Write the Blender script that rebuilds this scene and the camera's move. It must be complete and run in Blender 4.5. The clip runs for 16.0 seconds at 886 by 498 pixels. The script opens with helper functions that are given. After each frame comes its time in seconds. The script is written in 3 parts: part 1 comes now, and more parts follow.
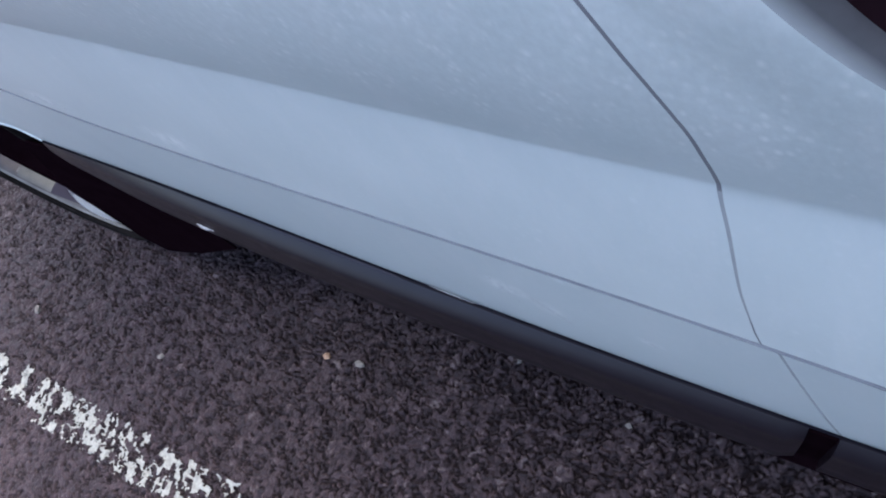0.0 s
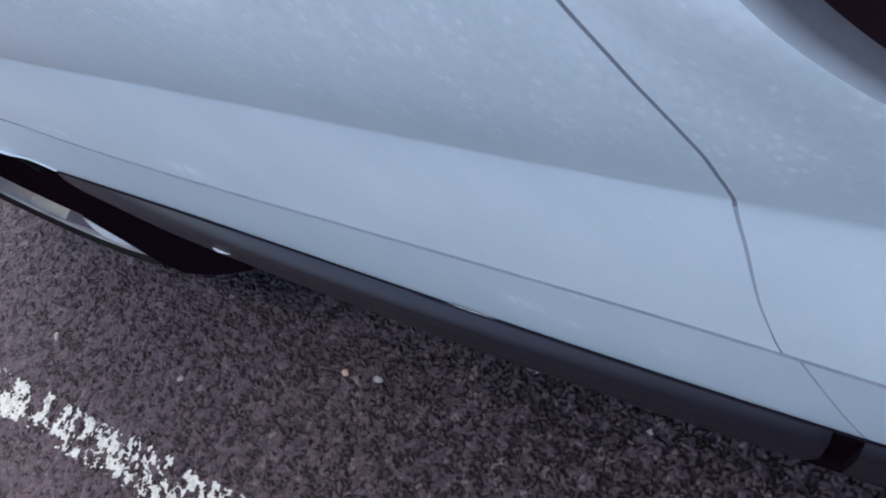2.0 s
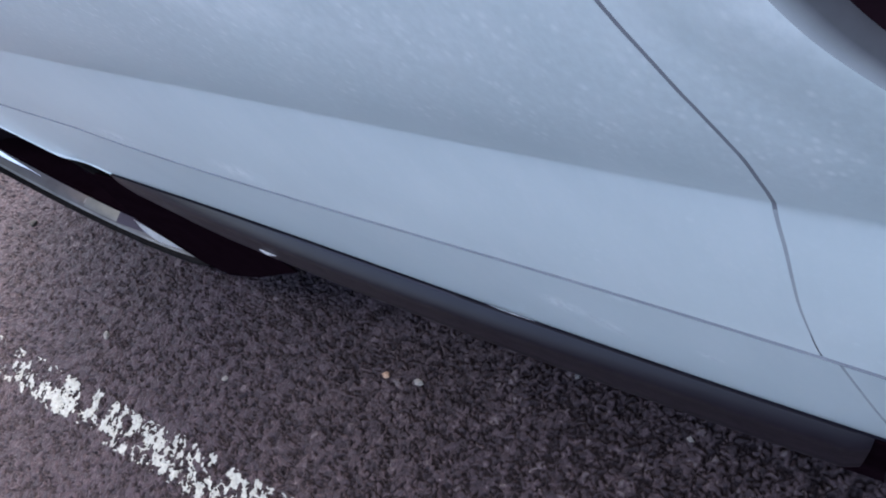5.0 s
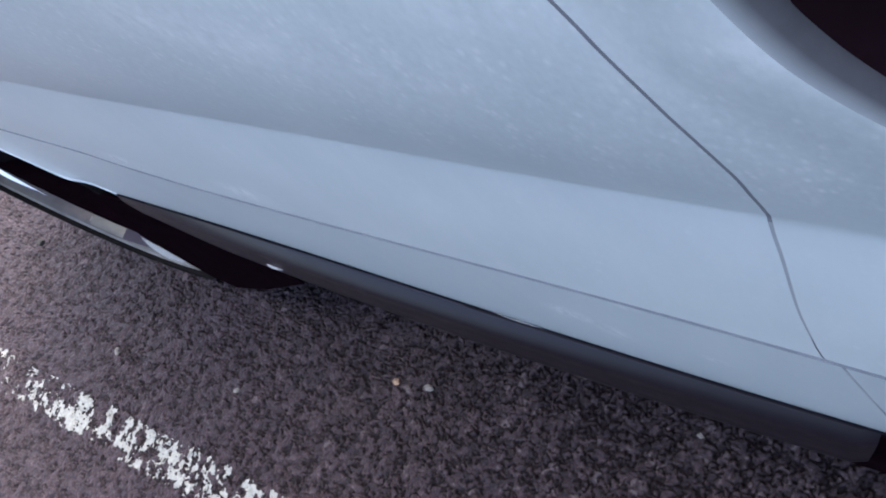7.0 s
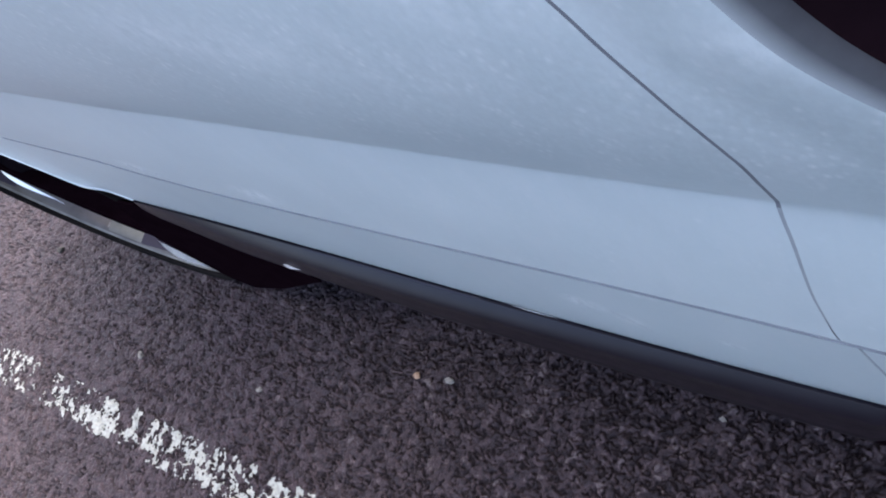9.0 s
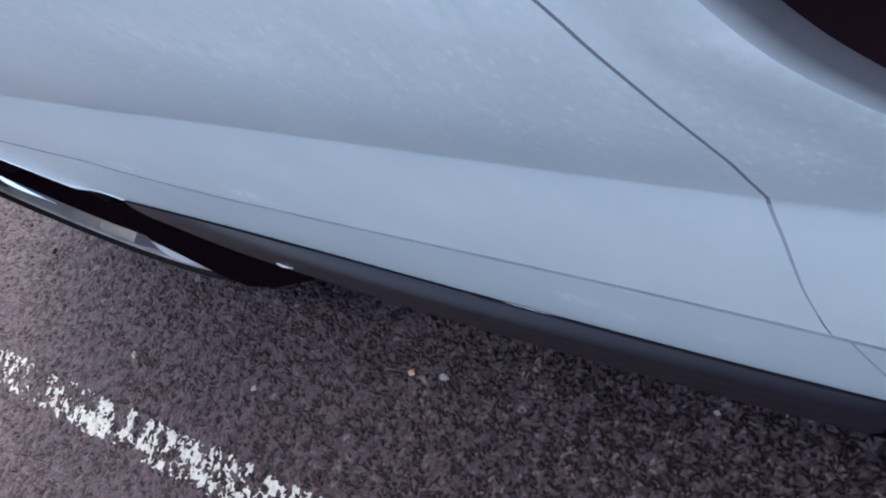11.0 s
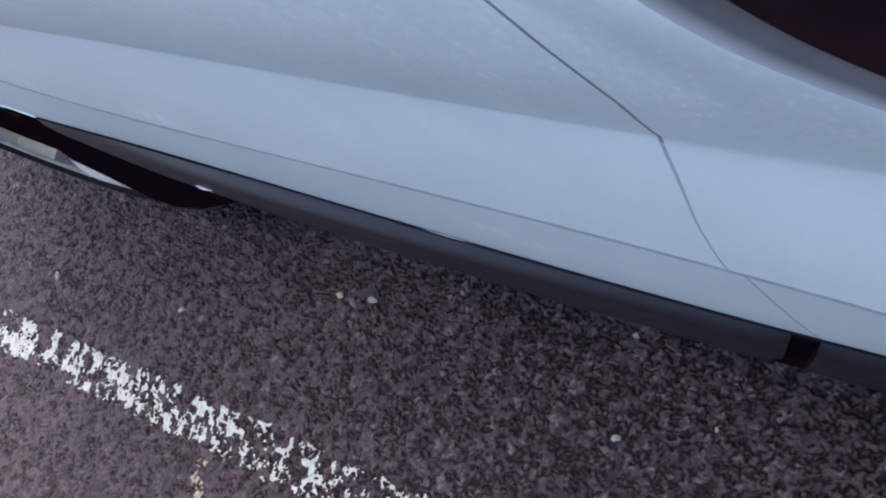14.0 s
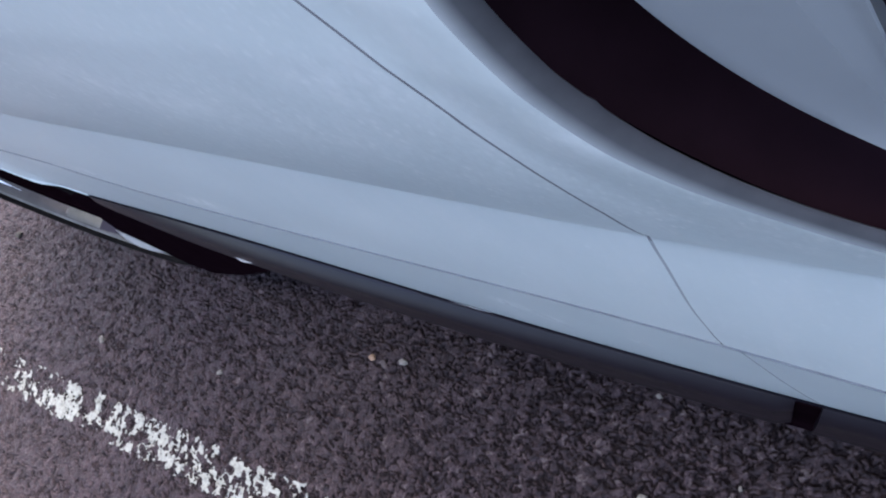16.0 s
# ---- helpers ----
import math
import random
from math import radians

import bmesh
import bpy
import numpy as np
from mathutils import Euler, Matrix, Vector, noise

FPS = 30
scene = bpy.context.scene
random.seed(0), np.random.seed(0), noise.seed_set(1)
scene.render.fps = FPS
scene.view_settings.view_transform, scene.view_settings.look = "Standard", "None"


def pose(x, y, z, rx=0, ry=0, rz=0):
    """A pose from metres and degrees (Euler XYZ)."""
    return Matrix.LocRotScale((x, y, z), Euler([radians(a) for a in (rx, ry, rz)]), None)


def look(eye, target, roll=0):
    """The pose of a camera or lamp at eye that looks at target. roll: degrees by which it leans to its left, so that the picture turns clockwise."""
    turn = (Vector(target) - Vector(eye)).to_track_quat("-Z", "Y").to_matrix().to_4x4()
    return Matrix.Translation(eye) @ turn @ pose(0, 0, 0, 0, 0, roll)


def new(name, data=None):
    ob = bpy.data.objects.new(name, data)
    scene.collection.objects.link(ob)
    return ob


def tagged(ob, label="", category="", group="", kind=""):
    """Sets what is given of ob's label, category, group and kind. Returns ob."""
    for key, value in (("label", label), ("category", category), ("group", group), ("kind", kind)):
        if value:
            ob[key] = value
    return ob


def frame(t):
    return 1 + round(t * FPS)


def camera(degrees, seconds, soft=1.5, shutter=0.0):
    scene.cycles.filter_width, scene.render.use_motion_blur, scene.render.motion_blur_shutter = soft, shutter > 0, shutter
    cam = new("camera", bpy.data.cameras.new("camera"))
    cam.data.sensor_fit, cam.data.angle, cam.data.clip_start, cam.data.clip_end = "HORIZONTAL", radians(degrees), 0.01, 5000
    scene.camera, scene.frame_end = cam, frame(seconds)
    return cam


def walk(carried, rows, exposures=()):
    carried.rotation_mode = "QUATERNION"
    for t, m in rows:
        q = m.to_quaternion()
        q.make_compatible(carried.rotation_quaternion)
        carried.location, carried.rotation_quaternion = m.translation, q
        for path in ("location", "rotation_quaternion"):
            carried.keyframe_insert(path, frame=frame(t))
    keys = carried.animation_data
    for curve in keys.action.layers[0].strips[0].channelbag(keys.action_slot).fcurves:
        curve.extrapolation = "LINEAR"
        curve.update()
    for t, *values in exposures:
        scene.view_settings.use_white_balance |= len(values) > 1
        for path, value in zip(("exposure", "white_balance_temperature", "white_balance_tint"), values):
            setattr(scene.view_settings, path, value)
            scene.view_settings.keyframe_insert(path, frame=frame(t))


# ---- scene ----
cam = camera(54.5, 16.0, soft=1.9, shutter=0.3)
PATH = [
    (0, (0.0003, -0.0007, 0.9578), (0.5253, -0.2538, 0.1452), -42.07),
    (0.5, (0.0021, -0.0014, 0.9654), (0.5372, -0.2602, 0.1613), -42.44),
    (1, (0.0080, -0.0051, 0.9637), (0.5422, -0.2687, 0.1605), -42.59),
    (1.5, (0.0065, -0.0053, 0.9661), (0.5340, -0.2702, 0.1589), -43.30),
    (2, (0.0021, -0.0041, 0.9639), (0.5406, -0.2598, 0.1610), -44.61),
    (2.5, (-0.0010, -0.0008, 0.9644), (0.5578, -0.2469, 0.1724), -44.75),
    (3, (0.0004, 0.0009, 0.9648), (0.5593, -0.2553, 0.1762), -42.62),
    (3.5, (0.0004, 0.0038, 0.9703), (0.5598, -0.2538, 0.1825), -42.55),
    (4, (-0.0034, 0.0044, 0.9723), (0.5646, -0.2495, 0.1894), -43.94),
    (6.5, (-0.0022, -0.0028, 0.9788), (0.5770, -0.2415, 0.1994), -47.47),
    (7, (-0.0059, -0.0034, 0.9823), (0.5757, -0.2445, 0.2053), -48.38),
    (7.5, (-0.0081, -0.0020, 0.9826), (0.5774, -0.2388, 0.2072), -49.21),
    (8, (-0.0064, -0.0063, 0.9821), (0.5841, -0.2346, 0.2080), -50.70),
    (8.5, (-0.0044, -0.0070, 0.9862), (0.5869, -0.2329, 0.2120), -51.45),
    (9, (-0.0090, -0.0055, 0.9848), (0.5863, -0.2303, 0.2134), -51.98),
    (11.5, (-0.0095, -0.0101, 0.9825), (0.5763, -0.2292, 0.2021), -53.32),
    (12, (-0.0110, -0.0129, 0.9767), (0.5612, -0.2229, 0.1839), -54.87),
    (12.5, (-0.0115, -0.0151, 0.9696), (0.5290, -0.2374, 0.1582), -54.34),
    (13, (-0.0108, -0.0219, 0.9725), (0.5260, -0.2362, 0.1564), -54.35),
    (13.5, (-0.0076, -0.0293, 0.9853), (0.5088, -0.2140, 0.1491), -56.07),
    (14, (-0.0200, -0.0200, 0.9742), (0.4966, -0.1794, 0.1330), -54.93),
    (14.5, (-0.0491, -0.0271, 1.0100), (0.5223, -0.2024, 0.2083), -56.51),
    (15, (-0.0528, -0.0271, 1.0180), (0.5216, -0.1587, 0.2101), -58.10),
    (15.5, (-0.0450, -0.0267, 1.0120), (0.4942, -0.2043, 0.1888), -52.78),
    (16, (-0.0454, -0.0269, 1.0141), (0.5135, -0.2314, 0.2105), -53.17),
]
walk(cam, [(t, look(eye, target, roll)) for t, eye, target, roll in PATH],
     exposures=[(0.0, 2.72, 6950, 12.2), (16.0, 2.72, 6950, 12.2)])

# ---- daylight under a bright, overcast sky ----
SUN_UP, SUN_ROUND = 67.0, 160.0
world = bpy.data.worlds.new("overcast_sky")
scene.world = world
world.use_nodes = True
wn = world.node_tree.nodes
sky = wn.new("ShaderNodeTexSky")
sky.sky_type = "NISHITA"
sky.sun_disc = False
sky.sun_elevation = radians(SUN_UP)
sky.sun_rotation = radians(SUN_ROUND)
sky.air_density, sky.dust_density, sky.ozone_density = 1.0, 4.0, 1.5
wn["Background"].inputs["Strength"].default_value = 0.115
world.node_tree.links.new(sky.outputs["Color"], wn["Background"].inputs["Color"])
sun_data = bpy.data.lights.new("sun", "SUN")
sun_data.energy, sun_data.angle, sun_data.color = 1.1, radians(80), (1.0, 0.99, 0.98)
sun = new("sun", sun_data)
s_el, s_az = radians(SUN_UP), radians(SUN_ROUND)
sun_dir = Vector((math.sin(s_az) * math.cos(s_el), math.cos(s_az) * math.cos(s_el), math.sin(s_el)))
sun.matrix_world = look(tuple(sun_dir * 20), (0, 0, 0))


# ---- the round recess in the car's side: middle, radius, and the roll of its edge ----
VENT_X, VENT_Z, VENT_R = -0.083, 0.905, 0.1505
EDGE_R, ROLL_A, ROLL_B = 0.1497, 0.0090, 0.0066


# ---- materials ----
def material(name, rough=0.5, metal=0.0, coat=0.0, spec=0.5):
    m = bpy.data.materials.new(name)
    m.use_nodes = True
    b = m.node_tree.nodes["Principled BSDF"]
    b.inputs["Roughness"].default_value = rough
    b.inputs["Metallic"].default_value = metal
    b.inputs["Coat Weight"].default_value = coat
    b.inputs["Specular IOR Level"].default_value = spec
    return m, m.node_tree.nodes, m.node_tree.links, b


def noise_node(n, l, scale, detail=4.0, rough=0.55, coord="Object", stretch=None):
    tc = n.new("ShaderNodeTexCoord")
    t = n.new("ShaderNodeTexNoise")
    t.inputs["Scale"].default_value = scale
    t.inputs["Detail"].default_value = detail
    t.inputs["Roughness"].default_value = rough
    if stretch:
        mp = n.new("ShaderNodeMapping")
        mp.inputs["Scale"].default_value = stretch
        l.new(tc.outputs[coord], mp.inputs["Vector"])
        l.new(mp.outputs["Vector"], t.inputs["Vector"])
    else:
        l.new(tc.outputs[coord], t.inputs["Vector"])
    return t


def ramp(n, l, source, stops):
    r = n.new("ShaderNodeValToRGB")
    e = r.color_ramp.elements
    while len(e) < len(stops):
        e.new(0.5)
    for k, (p, c) in zip(e, stops):
        k.position, k.color = p, (*c, 1.0) if len(c) == 3 else c
    l.new(source, r.inputs["Fac"])
    return r


def mix(n, l, fac, a, b, kind="MIX"):
    m = n.new("ShaderNodeMix")
    m.data_type, m.blend_type = "RGBA", kind
    for slot, v in ((0, fac), (6, a), (7, b)):
        if isinstance(v, (int, float)):
            m.inputs[slot].default_value = v
        elif isinstance(v, tuple):
            m.inputs[slot].default_value = (*v, 1.0)
        else:
            l.new(v, m.inputs[slot])
    return m.outputs[2]


def bump(n, l, b, height, strength, distance):
    k = n.new("ShaderNodeBump")
    k.inputs["Strength"].default_value = strength
    k.inputs["Distance"].default_value = distance
    l.new(height, k.inputs["Height"])
    l.new(k.outputs["Normal"], b.inputs["Normal"])


# from z 0.80 up these paint the bay line's reflection into the colour
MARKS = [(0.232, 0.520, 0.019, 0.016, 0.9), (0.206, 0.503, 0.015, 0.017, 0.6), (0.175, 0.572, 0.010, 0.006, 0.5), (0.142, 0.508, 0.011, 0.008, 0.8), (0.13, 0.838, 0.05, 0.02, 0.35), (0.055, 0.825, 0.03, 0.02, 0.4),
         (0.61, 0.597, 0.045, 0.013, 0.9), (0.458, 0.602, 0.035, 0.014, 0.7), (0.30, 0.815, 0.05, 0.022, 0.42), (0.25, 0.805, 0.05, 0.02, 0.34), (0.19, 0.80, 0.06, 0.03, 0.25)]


def silver_paint():
    m, n, l, b = material("dusty silver metallic paint", 0.42, 0.06, 0.6)
    b.inputs["Coat Roughness"].default_value = 0.28
    broad = ramp(n, l, noise_node(n, l, 9, 5).outputs["Fac"], [(0.35, (0.408, 0.474, 0.500)), (0.7, (0.456, 0.525, 0.550))])
    streak = noise_node(n, l, 60, 4, 0.6, stretch=(1.3, 1.0, 0.3))
    film = ramp(n, l, streak.outputs["Fac"], [(0.42, (0, 0, 0)), (0.72, (0.34, 0.34, 0.34))])
    dusty = mix(n, l, film.outputs["Color"], broad.outputs["Color"], (0.52, 0.56, 0.59))
    tc = n.new("ShaderNodeTexCoord")
    v = n.new("ShaderNodeTexVoronoi")
    v.inputs["Scale"].default_value = 95
    l.new(tc.outputs["Object"], v.inputs["Vector"])
    spots = ramp(n, l, v.outputs["Distance"], [(0.08, (1, 1, 1)), (0.22, (0, 0, 0))])
    some = ramp(n, l, noise_node(n, l, 26, 3).outputs["Fac"], [(0.5, (0, 0, 0)), (0.64, (0.16, 0.16, 0.16))])
    grit = ramp(n, l, noise_node(n, l, 330, 3, 0.6, stretch=(1.0, 1.0, 0.75)).outputs["Fac"], [(0.36, (0.950, 0.950, 0.953)), (0.66, (1.045, 1.043, 1.040))])
    k = mix(n, l, 1.0, spots.outputs["Color"], some.outputs["Color"], "MULTIPLY")
    sz = n.new("ShaderNodeSeparateXYZ")
    l.new(tc.outputs["Object"], sz.inputs["Vector"])
    zone = ramp(n, l, sz.outputs["Z"], [(0.715, (0.15, 0.15, 0.15)), (0.75, (1, 1, 1)), (0.80, (1, 1, 1)), (0.86, (0.35, 0.35, 0.35))])
    dusty = mix(n, l, zone.outputs["Color"], dusty, grit.outputs["Color"], "MULTIPLY")
    v2 = n.new("ShaderNodeTexVoronoi")
    v2.inputs["Scale"].default_value = 240
    v2.inputs["Randomness"].default_value = 1.0
    run = n.new("ShaderNodeMapping")
    run.inputs["Scale"].default_value = (1.0, 1.0, 0.72)
    l.new(tc.outputs["Object"], run.inputs["Vector"])
    l.new(run.outputs["Vector"], v2.inputs["Vector"])
    drops = ramp(n, l, v2.outputs["Distance"], [(0.10, (1, 1, 1)), (0.42, (0, 0, 0))])
    clump = ramp(n, l, noise_node(n, l, 60, 5, 0.7, stretch=(1.2, 1.0, 0.6)).outputs["Fac"], [(0.44, (0, 0, 0)), (0.64, (0.8, 0.8, 0.8))])
    wet = mix(n, l, 1.0, mix(n, l, 1.0, drops.outputs["Color"], clump.outputs["Color"], "MULTIPLY"), zone.outputs["Color"], "MULTIPLY")
    dusty = mix(n, l, wet, dusty, (0.63, 0.67, 0.69))
    paint = mix(n, l, k, dusty, (0.69, 0.72, 0.75))
    # pale clouds, rubbed low down, painted reflections above: x, z, half length, half height, how strong
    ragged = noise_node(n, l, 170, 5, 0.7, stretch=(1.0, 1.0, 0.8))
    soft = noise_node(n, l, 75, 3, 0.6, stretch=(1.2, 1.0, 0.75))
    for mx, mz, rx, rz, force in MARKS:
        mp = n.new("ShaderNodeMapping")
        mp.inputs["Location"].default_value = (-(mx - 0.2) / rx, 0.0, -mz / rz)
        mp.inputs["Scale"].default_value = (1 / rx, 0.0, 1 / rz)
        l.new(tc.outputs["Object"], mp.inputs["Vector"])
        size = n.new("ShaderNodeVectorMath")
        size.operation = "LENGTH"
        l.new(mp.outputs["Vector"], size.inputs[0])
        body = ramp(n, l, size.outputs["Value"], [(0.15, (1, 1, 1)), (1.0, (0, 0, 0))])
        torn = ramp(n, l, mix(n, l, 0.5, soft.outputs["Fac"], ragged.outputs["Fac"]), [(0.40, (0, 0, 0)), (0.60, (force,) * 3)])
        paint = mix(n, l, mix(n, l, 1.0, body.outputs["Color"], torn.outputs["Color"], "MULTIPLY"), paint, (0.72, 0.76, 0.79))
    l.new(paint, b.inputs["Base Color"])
    rr = ramp(n, l, streak.outputs["Fac"], [(0.3, (0.40, 0.40, 0.40)), (0.8, (0.48, 0.48, 0.48))])
    l.new(rr.outputs["Color"], b.inputs["Roughness"])
    bump(n, l, b, noise_node(n, l, 700, 2).outputs["Fac"], 0.05, 0.0004)
    return m


def black_plastic(name="satin black plastic", base=0.0045, rough=0.32, spec=0.30, tint=(1.15, 0.90, 1.4)):
    m, n, l, b = material(name, rough, 0.0, 0.0, spec)
    t = noise_node(n, l, 40, 5)
    c = ramp(n, l, t.outputs["Fac"], [(0.3, tuple(base * v for v in tint)), (0.75, tuple(base * v * 1.4 for v in tint))])
    b.inputs["Specular Tint"].default_value = (0.72, 0.78, 1.0, 1.0)
    l.new(c.outputs["Color"], b.inputs["Base Color"])
    r = ramp(n, l, noise_node(n, l, 90, 4).outputs["Fac"], [(0.3, (rough - 0.03,) * 3), (0.8, (rough + 0.05,) * 3)])
    l.new(r.outputs["Color"], b.inputs["Roughness"])
    bump(n, l, b, noise_node(n, l, 1500, 2).outputs["Fac"], 0.12, 0.0003)
    return m


def rubber():
    m, n, l, b = material("dusty tyre rubber", 0.85, 0.0, 0.0, 0.03)
    c = ramp(n, l, noise_node(n, l, 55, 5).outputs["Fac"], [(0.3, (0.004, 0.0035, 0.004)), (0.8, (0.010, 0.009, 0.009))])
    l.new(c.outputs["Color"], b.inputs["Base Color"])
    bump(n, l, b, noise_node(n, l, 300, 3).outputs["Fac"], 0.2, 0.001)
    return m


def alloy():
    m, n, l, b = material("silver alloy", 0.5, 0.7)
    c = ramp(n, l, noise_node(n, l, 30, 5).outputs["Fac"], [(0.3, (0.10, 0.095, 0.092)), (0.7, (0.17, 0.162, 0.155))])
    l.new(c.outputs["Color"], b.inputs["Base Color"])
    r = ramp(n, l, noise_node(n, l, 80, 4).outputs["Fac"], [(0.3, (0.42,) * 3), (0.8, (0.6,) * 3)])
    l.new(r.outputs["Color"], b.inputs["Roughness"])
    return m


def glass_dark():
    m, n, l, b = material("tinted glass", 0.03)
    c = ramp(n, l, noise_node(n, l, 6, 3).outputs["Fac"], [(0.3, (0.010, 0.012, 0.013)), (0.8, (0.016, 0.018, 0.02))])
    l.new(c.outputs["Color"], b.inputs["Base Color"])
    return m


def asphalt():
    m, n, l, b = material("worn asphalt", 0.7, 0.0, 0.0, 0.28)
    b.inputs["Specular Tint"].default_value = (0.98, 0.84, 1.0, 1.0)
    at = n.new("ShaderNodeAttribute")
    at.attribute_name = "stone"
    fine = noise_node(n, l, 420, 4)
    wide = noise_node(n, l, 2.2, 4)
    # low stone values paint near-black shade into the gaps
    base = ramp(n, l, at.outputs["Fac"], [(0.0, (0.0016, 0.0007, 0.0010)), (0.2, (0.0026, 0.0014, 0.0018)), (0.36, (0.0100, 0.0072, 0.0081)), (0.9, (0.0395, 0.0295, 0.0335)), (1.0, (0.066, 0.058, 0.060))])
    g = ramp(n, l, fine.outputs["Fac"], [(0.32, (0.58, 0.58, 0.59)), (0.68, (1.40, 1.38, 1.37))])
    c = mix(n, l, 1.0, base.outputs["Color"], g.outputs["Color"], "MULTIPLY")
    w = ramp(n, l, wide.outputs["Fac"], [(0.35, (0.86, 0.82, 0.92)), (0.65, (1.12, 1.08, 1.04))])
    l.new(mix(n, l, 1.0, c, w.outputs["Color"], "MULTIPLY"), b.inputs["Base Color"])
    r = ramp(n, l, fine.outputs["Fac"], [(0.3, (0.38,) * 3), (0.75, (0.60,) * 3)])
    l.new(r.outputs["Color"], b.inputs["Roughness"])
    grain = noise_node(n, l, 1100, 3, 0.7)
    bump(n, l, b, mix(n, l, 0.5, fine.outputs["Fac"], grain.outputs["Fac"]), 1.0, 0.0019)
    return m


def line_paint():
    m, n, l, b = material("worn white road paint", 0.65)
    c = ramp(n, l, noise_node(n, l, 160, 5).outputs["Fac"], [(0.25, (0.135, 0.147, 0.141)), (0.5, (0.215, 0.229, 0.221)), (0.75, (0.272, 0.288, 0.278))])
    l.new(c.outputs["Color"], b.inputs["Base Color"])
    bump(n, l, b, noise_node(n, l, 500, 3).outputs["Fac"], 0.3, 0.0008)
    return m


def pebble_stone(name, a, c2):
    m, n, l, b = material(name, 0.7)
    c = ramp(n, l, noise_node(n, l, 150, 4).outputs["Fac"], [(0.3, a), (0.7, c2)])
    l.new(c.outputs["Color"], b.inputs["Base Color"])
    bump(n, l, b, noise_node(n, l, 400, 3).outputs["Fac"], 0.4, 0.001)
    return m


SILVER, PLASTIC, RUBBER, ALLOY, GLASS = silver_paint(), black_plastic(), rubber(), alloy(), glass_dark()
# purple cast of lens veil, painted into the blacks
VEIL = (1.15, 0.85, 1.2)
LINER = black_plastic("matt black liner", 0.010, 0.8, 0.04, VEIL)
# purplish near-black that paints in shade: notch, wheel barrel, splash guard
VOID, vn_, vl_, vb_ = material("shade-black plastic", 0.9, 0.0, 0.0, 0.0)
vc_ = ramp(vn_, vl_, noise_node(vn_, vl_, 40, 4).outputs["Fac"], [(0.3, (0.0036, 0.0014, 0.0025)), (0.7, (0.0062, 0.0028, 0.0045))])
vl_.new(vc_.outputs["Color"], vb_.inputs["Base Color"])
# the recess's black, with the purple lift of lens veil painted in
RECESS_BLACK, fn_, fl_, fb_ = material("veiled recess black", 0.9, 0.0, 0.0, 0.1)
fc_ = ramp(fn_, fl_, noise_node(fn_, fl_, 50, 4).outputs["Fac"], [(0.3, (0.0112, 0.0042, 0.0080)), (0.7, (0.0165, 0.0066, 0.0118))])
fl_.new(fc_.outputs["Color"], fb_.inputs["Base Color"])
GAP_DARK, tn, tl, tb = material("darker gap strip", 0.7)
tcol = ramp(tn, tl, noise_node(tn, tl, 60, 4).outputs["Fac"], [(0.3, (0.118, 0.125, 0.150)), (0.7, (0.150, 0.158, 0.185))])
tl.new(tcol.outputs["Color"], tb.inputs["Base Color"])
GAP_PALE, tn, tl, tb = material("paler gap strip", 0.7)
tcol = ramp(tn, tl, noise_node(tn, tl, 90, 4).outputs["Fac"], [(0.3, (0.20, 0.22, 0.245)), (0.7, (0.255, 0.28, 0.30))])
tl.new(tcol.outputs["Color"], tb.inputs["Base Color"])
TRIM, tn, tl, tb = material("grey edge rubber", 0.7, 0.0, 0.0, 0.2)
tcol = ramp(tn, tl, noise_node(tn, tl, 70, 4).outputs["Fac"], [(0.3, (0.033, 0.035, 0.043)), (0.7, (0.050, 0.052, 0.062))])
pale_rim = ramp(tn, tl, noise_node(tn, tl, 150, 4).outputs["Fac"], [(0.3, (0.36, 0.40, 0.43)), (0.7, (0.42, 0.46, 0.49))])
# the roll's soft shading is painted in, dark inside to pale at the outer rim
t_at, t_off, t_len = tn.new("ShaderNodeTexCoord"), tn.new("ShaderNodeMapping"), tn.new("ShaderNodeVectorMath")
t_off.inputs["Location"].default_value = (0.2 - VENT_X, 0.0, -VENT_Z)
t_off.inputs["Scale"].default_value = (1.0, 0.0, 1.0)
t_len.operation = "LENGTH"
tl.new(t_at.outputs["Object"], t_off.inputs["Vector"])
tl.new(t_off.outputs["Vector"], t_len.inputs[0])
rim_shading = ramp(tn, tl, t_len.outputs["Value"], [(0.1515, (0, 0, 0)), (0.1542, (0.16, 0.16, 0.16)), (0.1562, (0.50, 0.50, 0.50)), (0.1577, (0.95, 0.95, 0.95))])
tl.new(mix(tn, tl, rim_shading.outputs["Color"], tcol.outputs["Color"], pale_rim.outputs["Color"]), tb.inputs["Base Color"])
SHUT_LINE, un, ul, ub = material("grey shut-line strip", 0.7)
uc = ramp(un, ul, noise_node(un, ul, 60, 4).outputs["Fac"], [(0.3, (0.105, 0.118, 0.145)), (0.7, (0.150, 0.166, 0.195))])
ul.new(uc.outputs["Color"], ub.inputs["Base Color"])
# darker copy of the silver paint, for the blade's shade
BLADE, tn, tl, tb = material("shaded silver paint", 0.5, 0.2)
tcol = ramp(tn, tl, noise_node(tn, tl, 14, 4).outputs["Fac"], [(0.3, (0.185, 0.208, 0.235)), (0.7, (0.235, 0.262, 0.29))])
tl.new(tcol.outputs["Color"], tb.inputs["Base Color"])
WHITE, qn, ql, qb = material("white glint edge", 0.4)
qc = ramp(qn, ql, noise_node(qn, ql, 200, 4).outputs["Fac"], [(0.3, (0.78, 0.78, 0.79)), (0.7, (0.90, 0.90, 0.90))])
ql.new(qc.outputs["Color"], qb.inputs["Base Color"])
GLINT, qn, ql, qb = material("glint-bright metal", 0.4, 0.35)
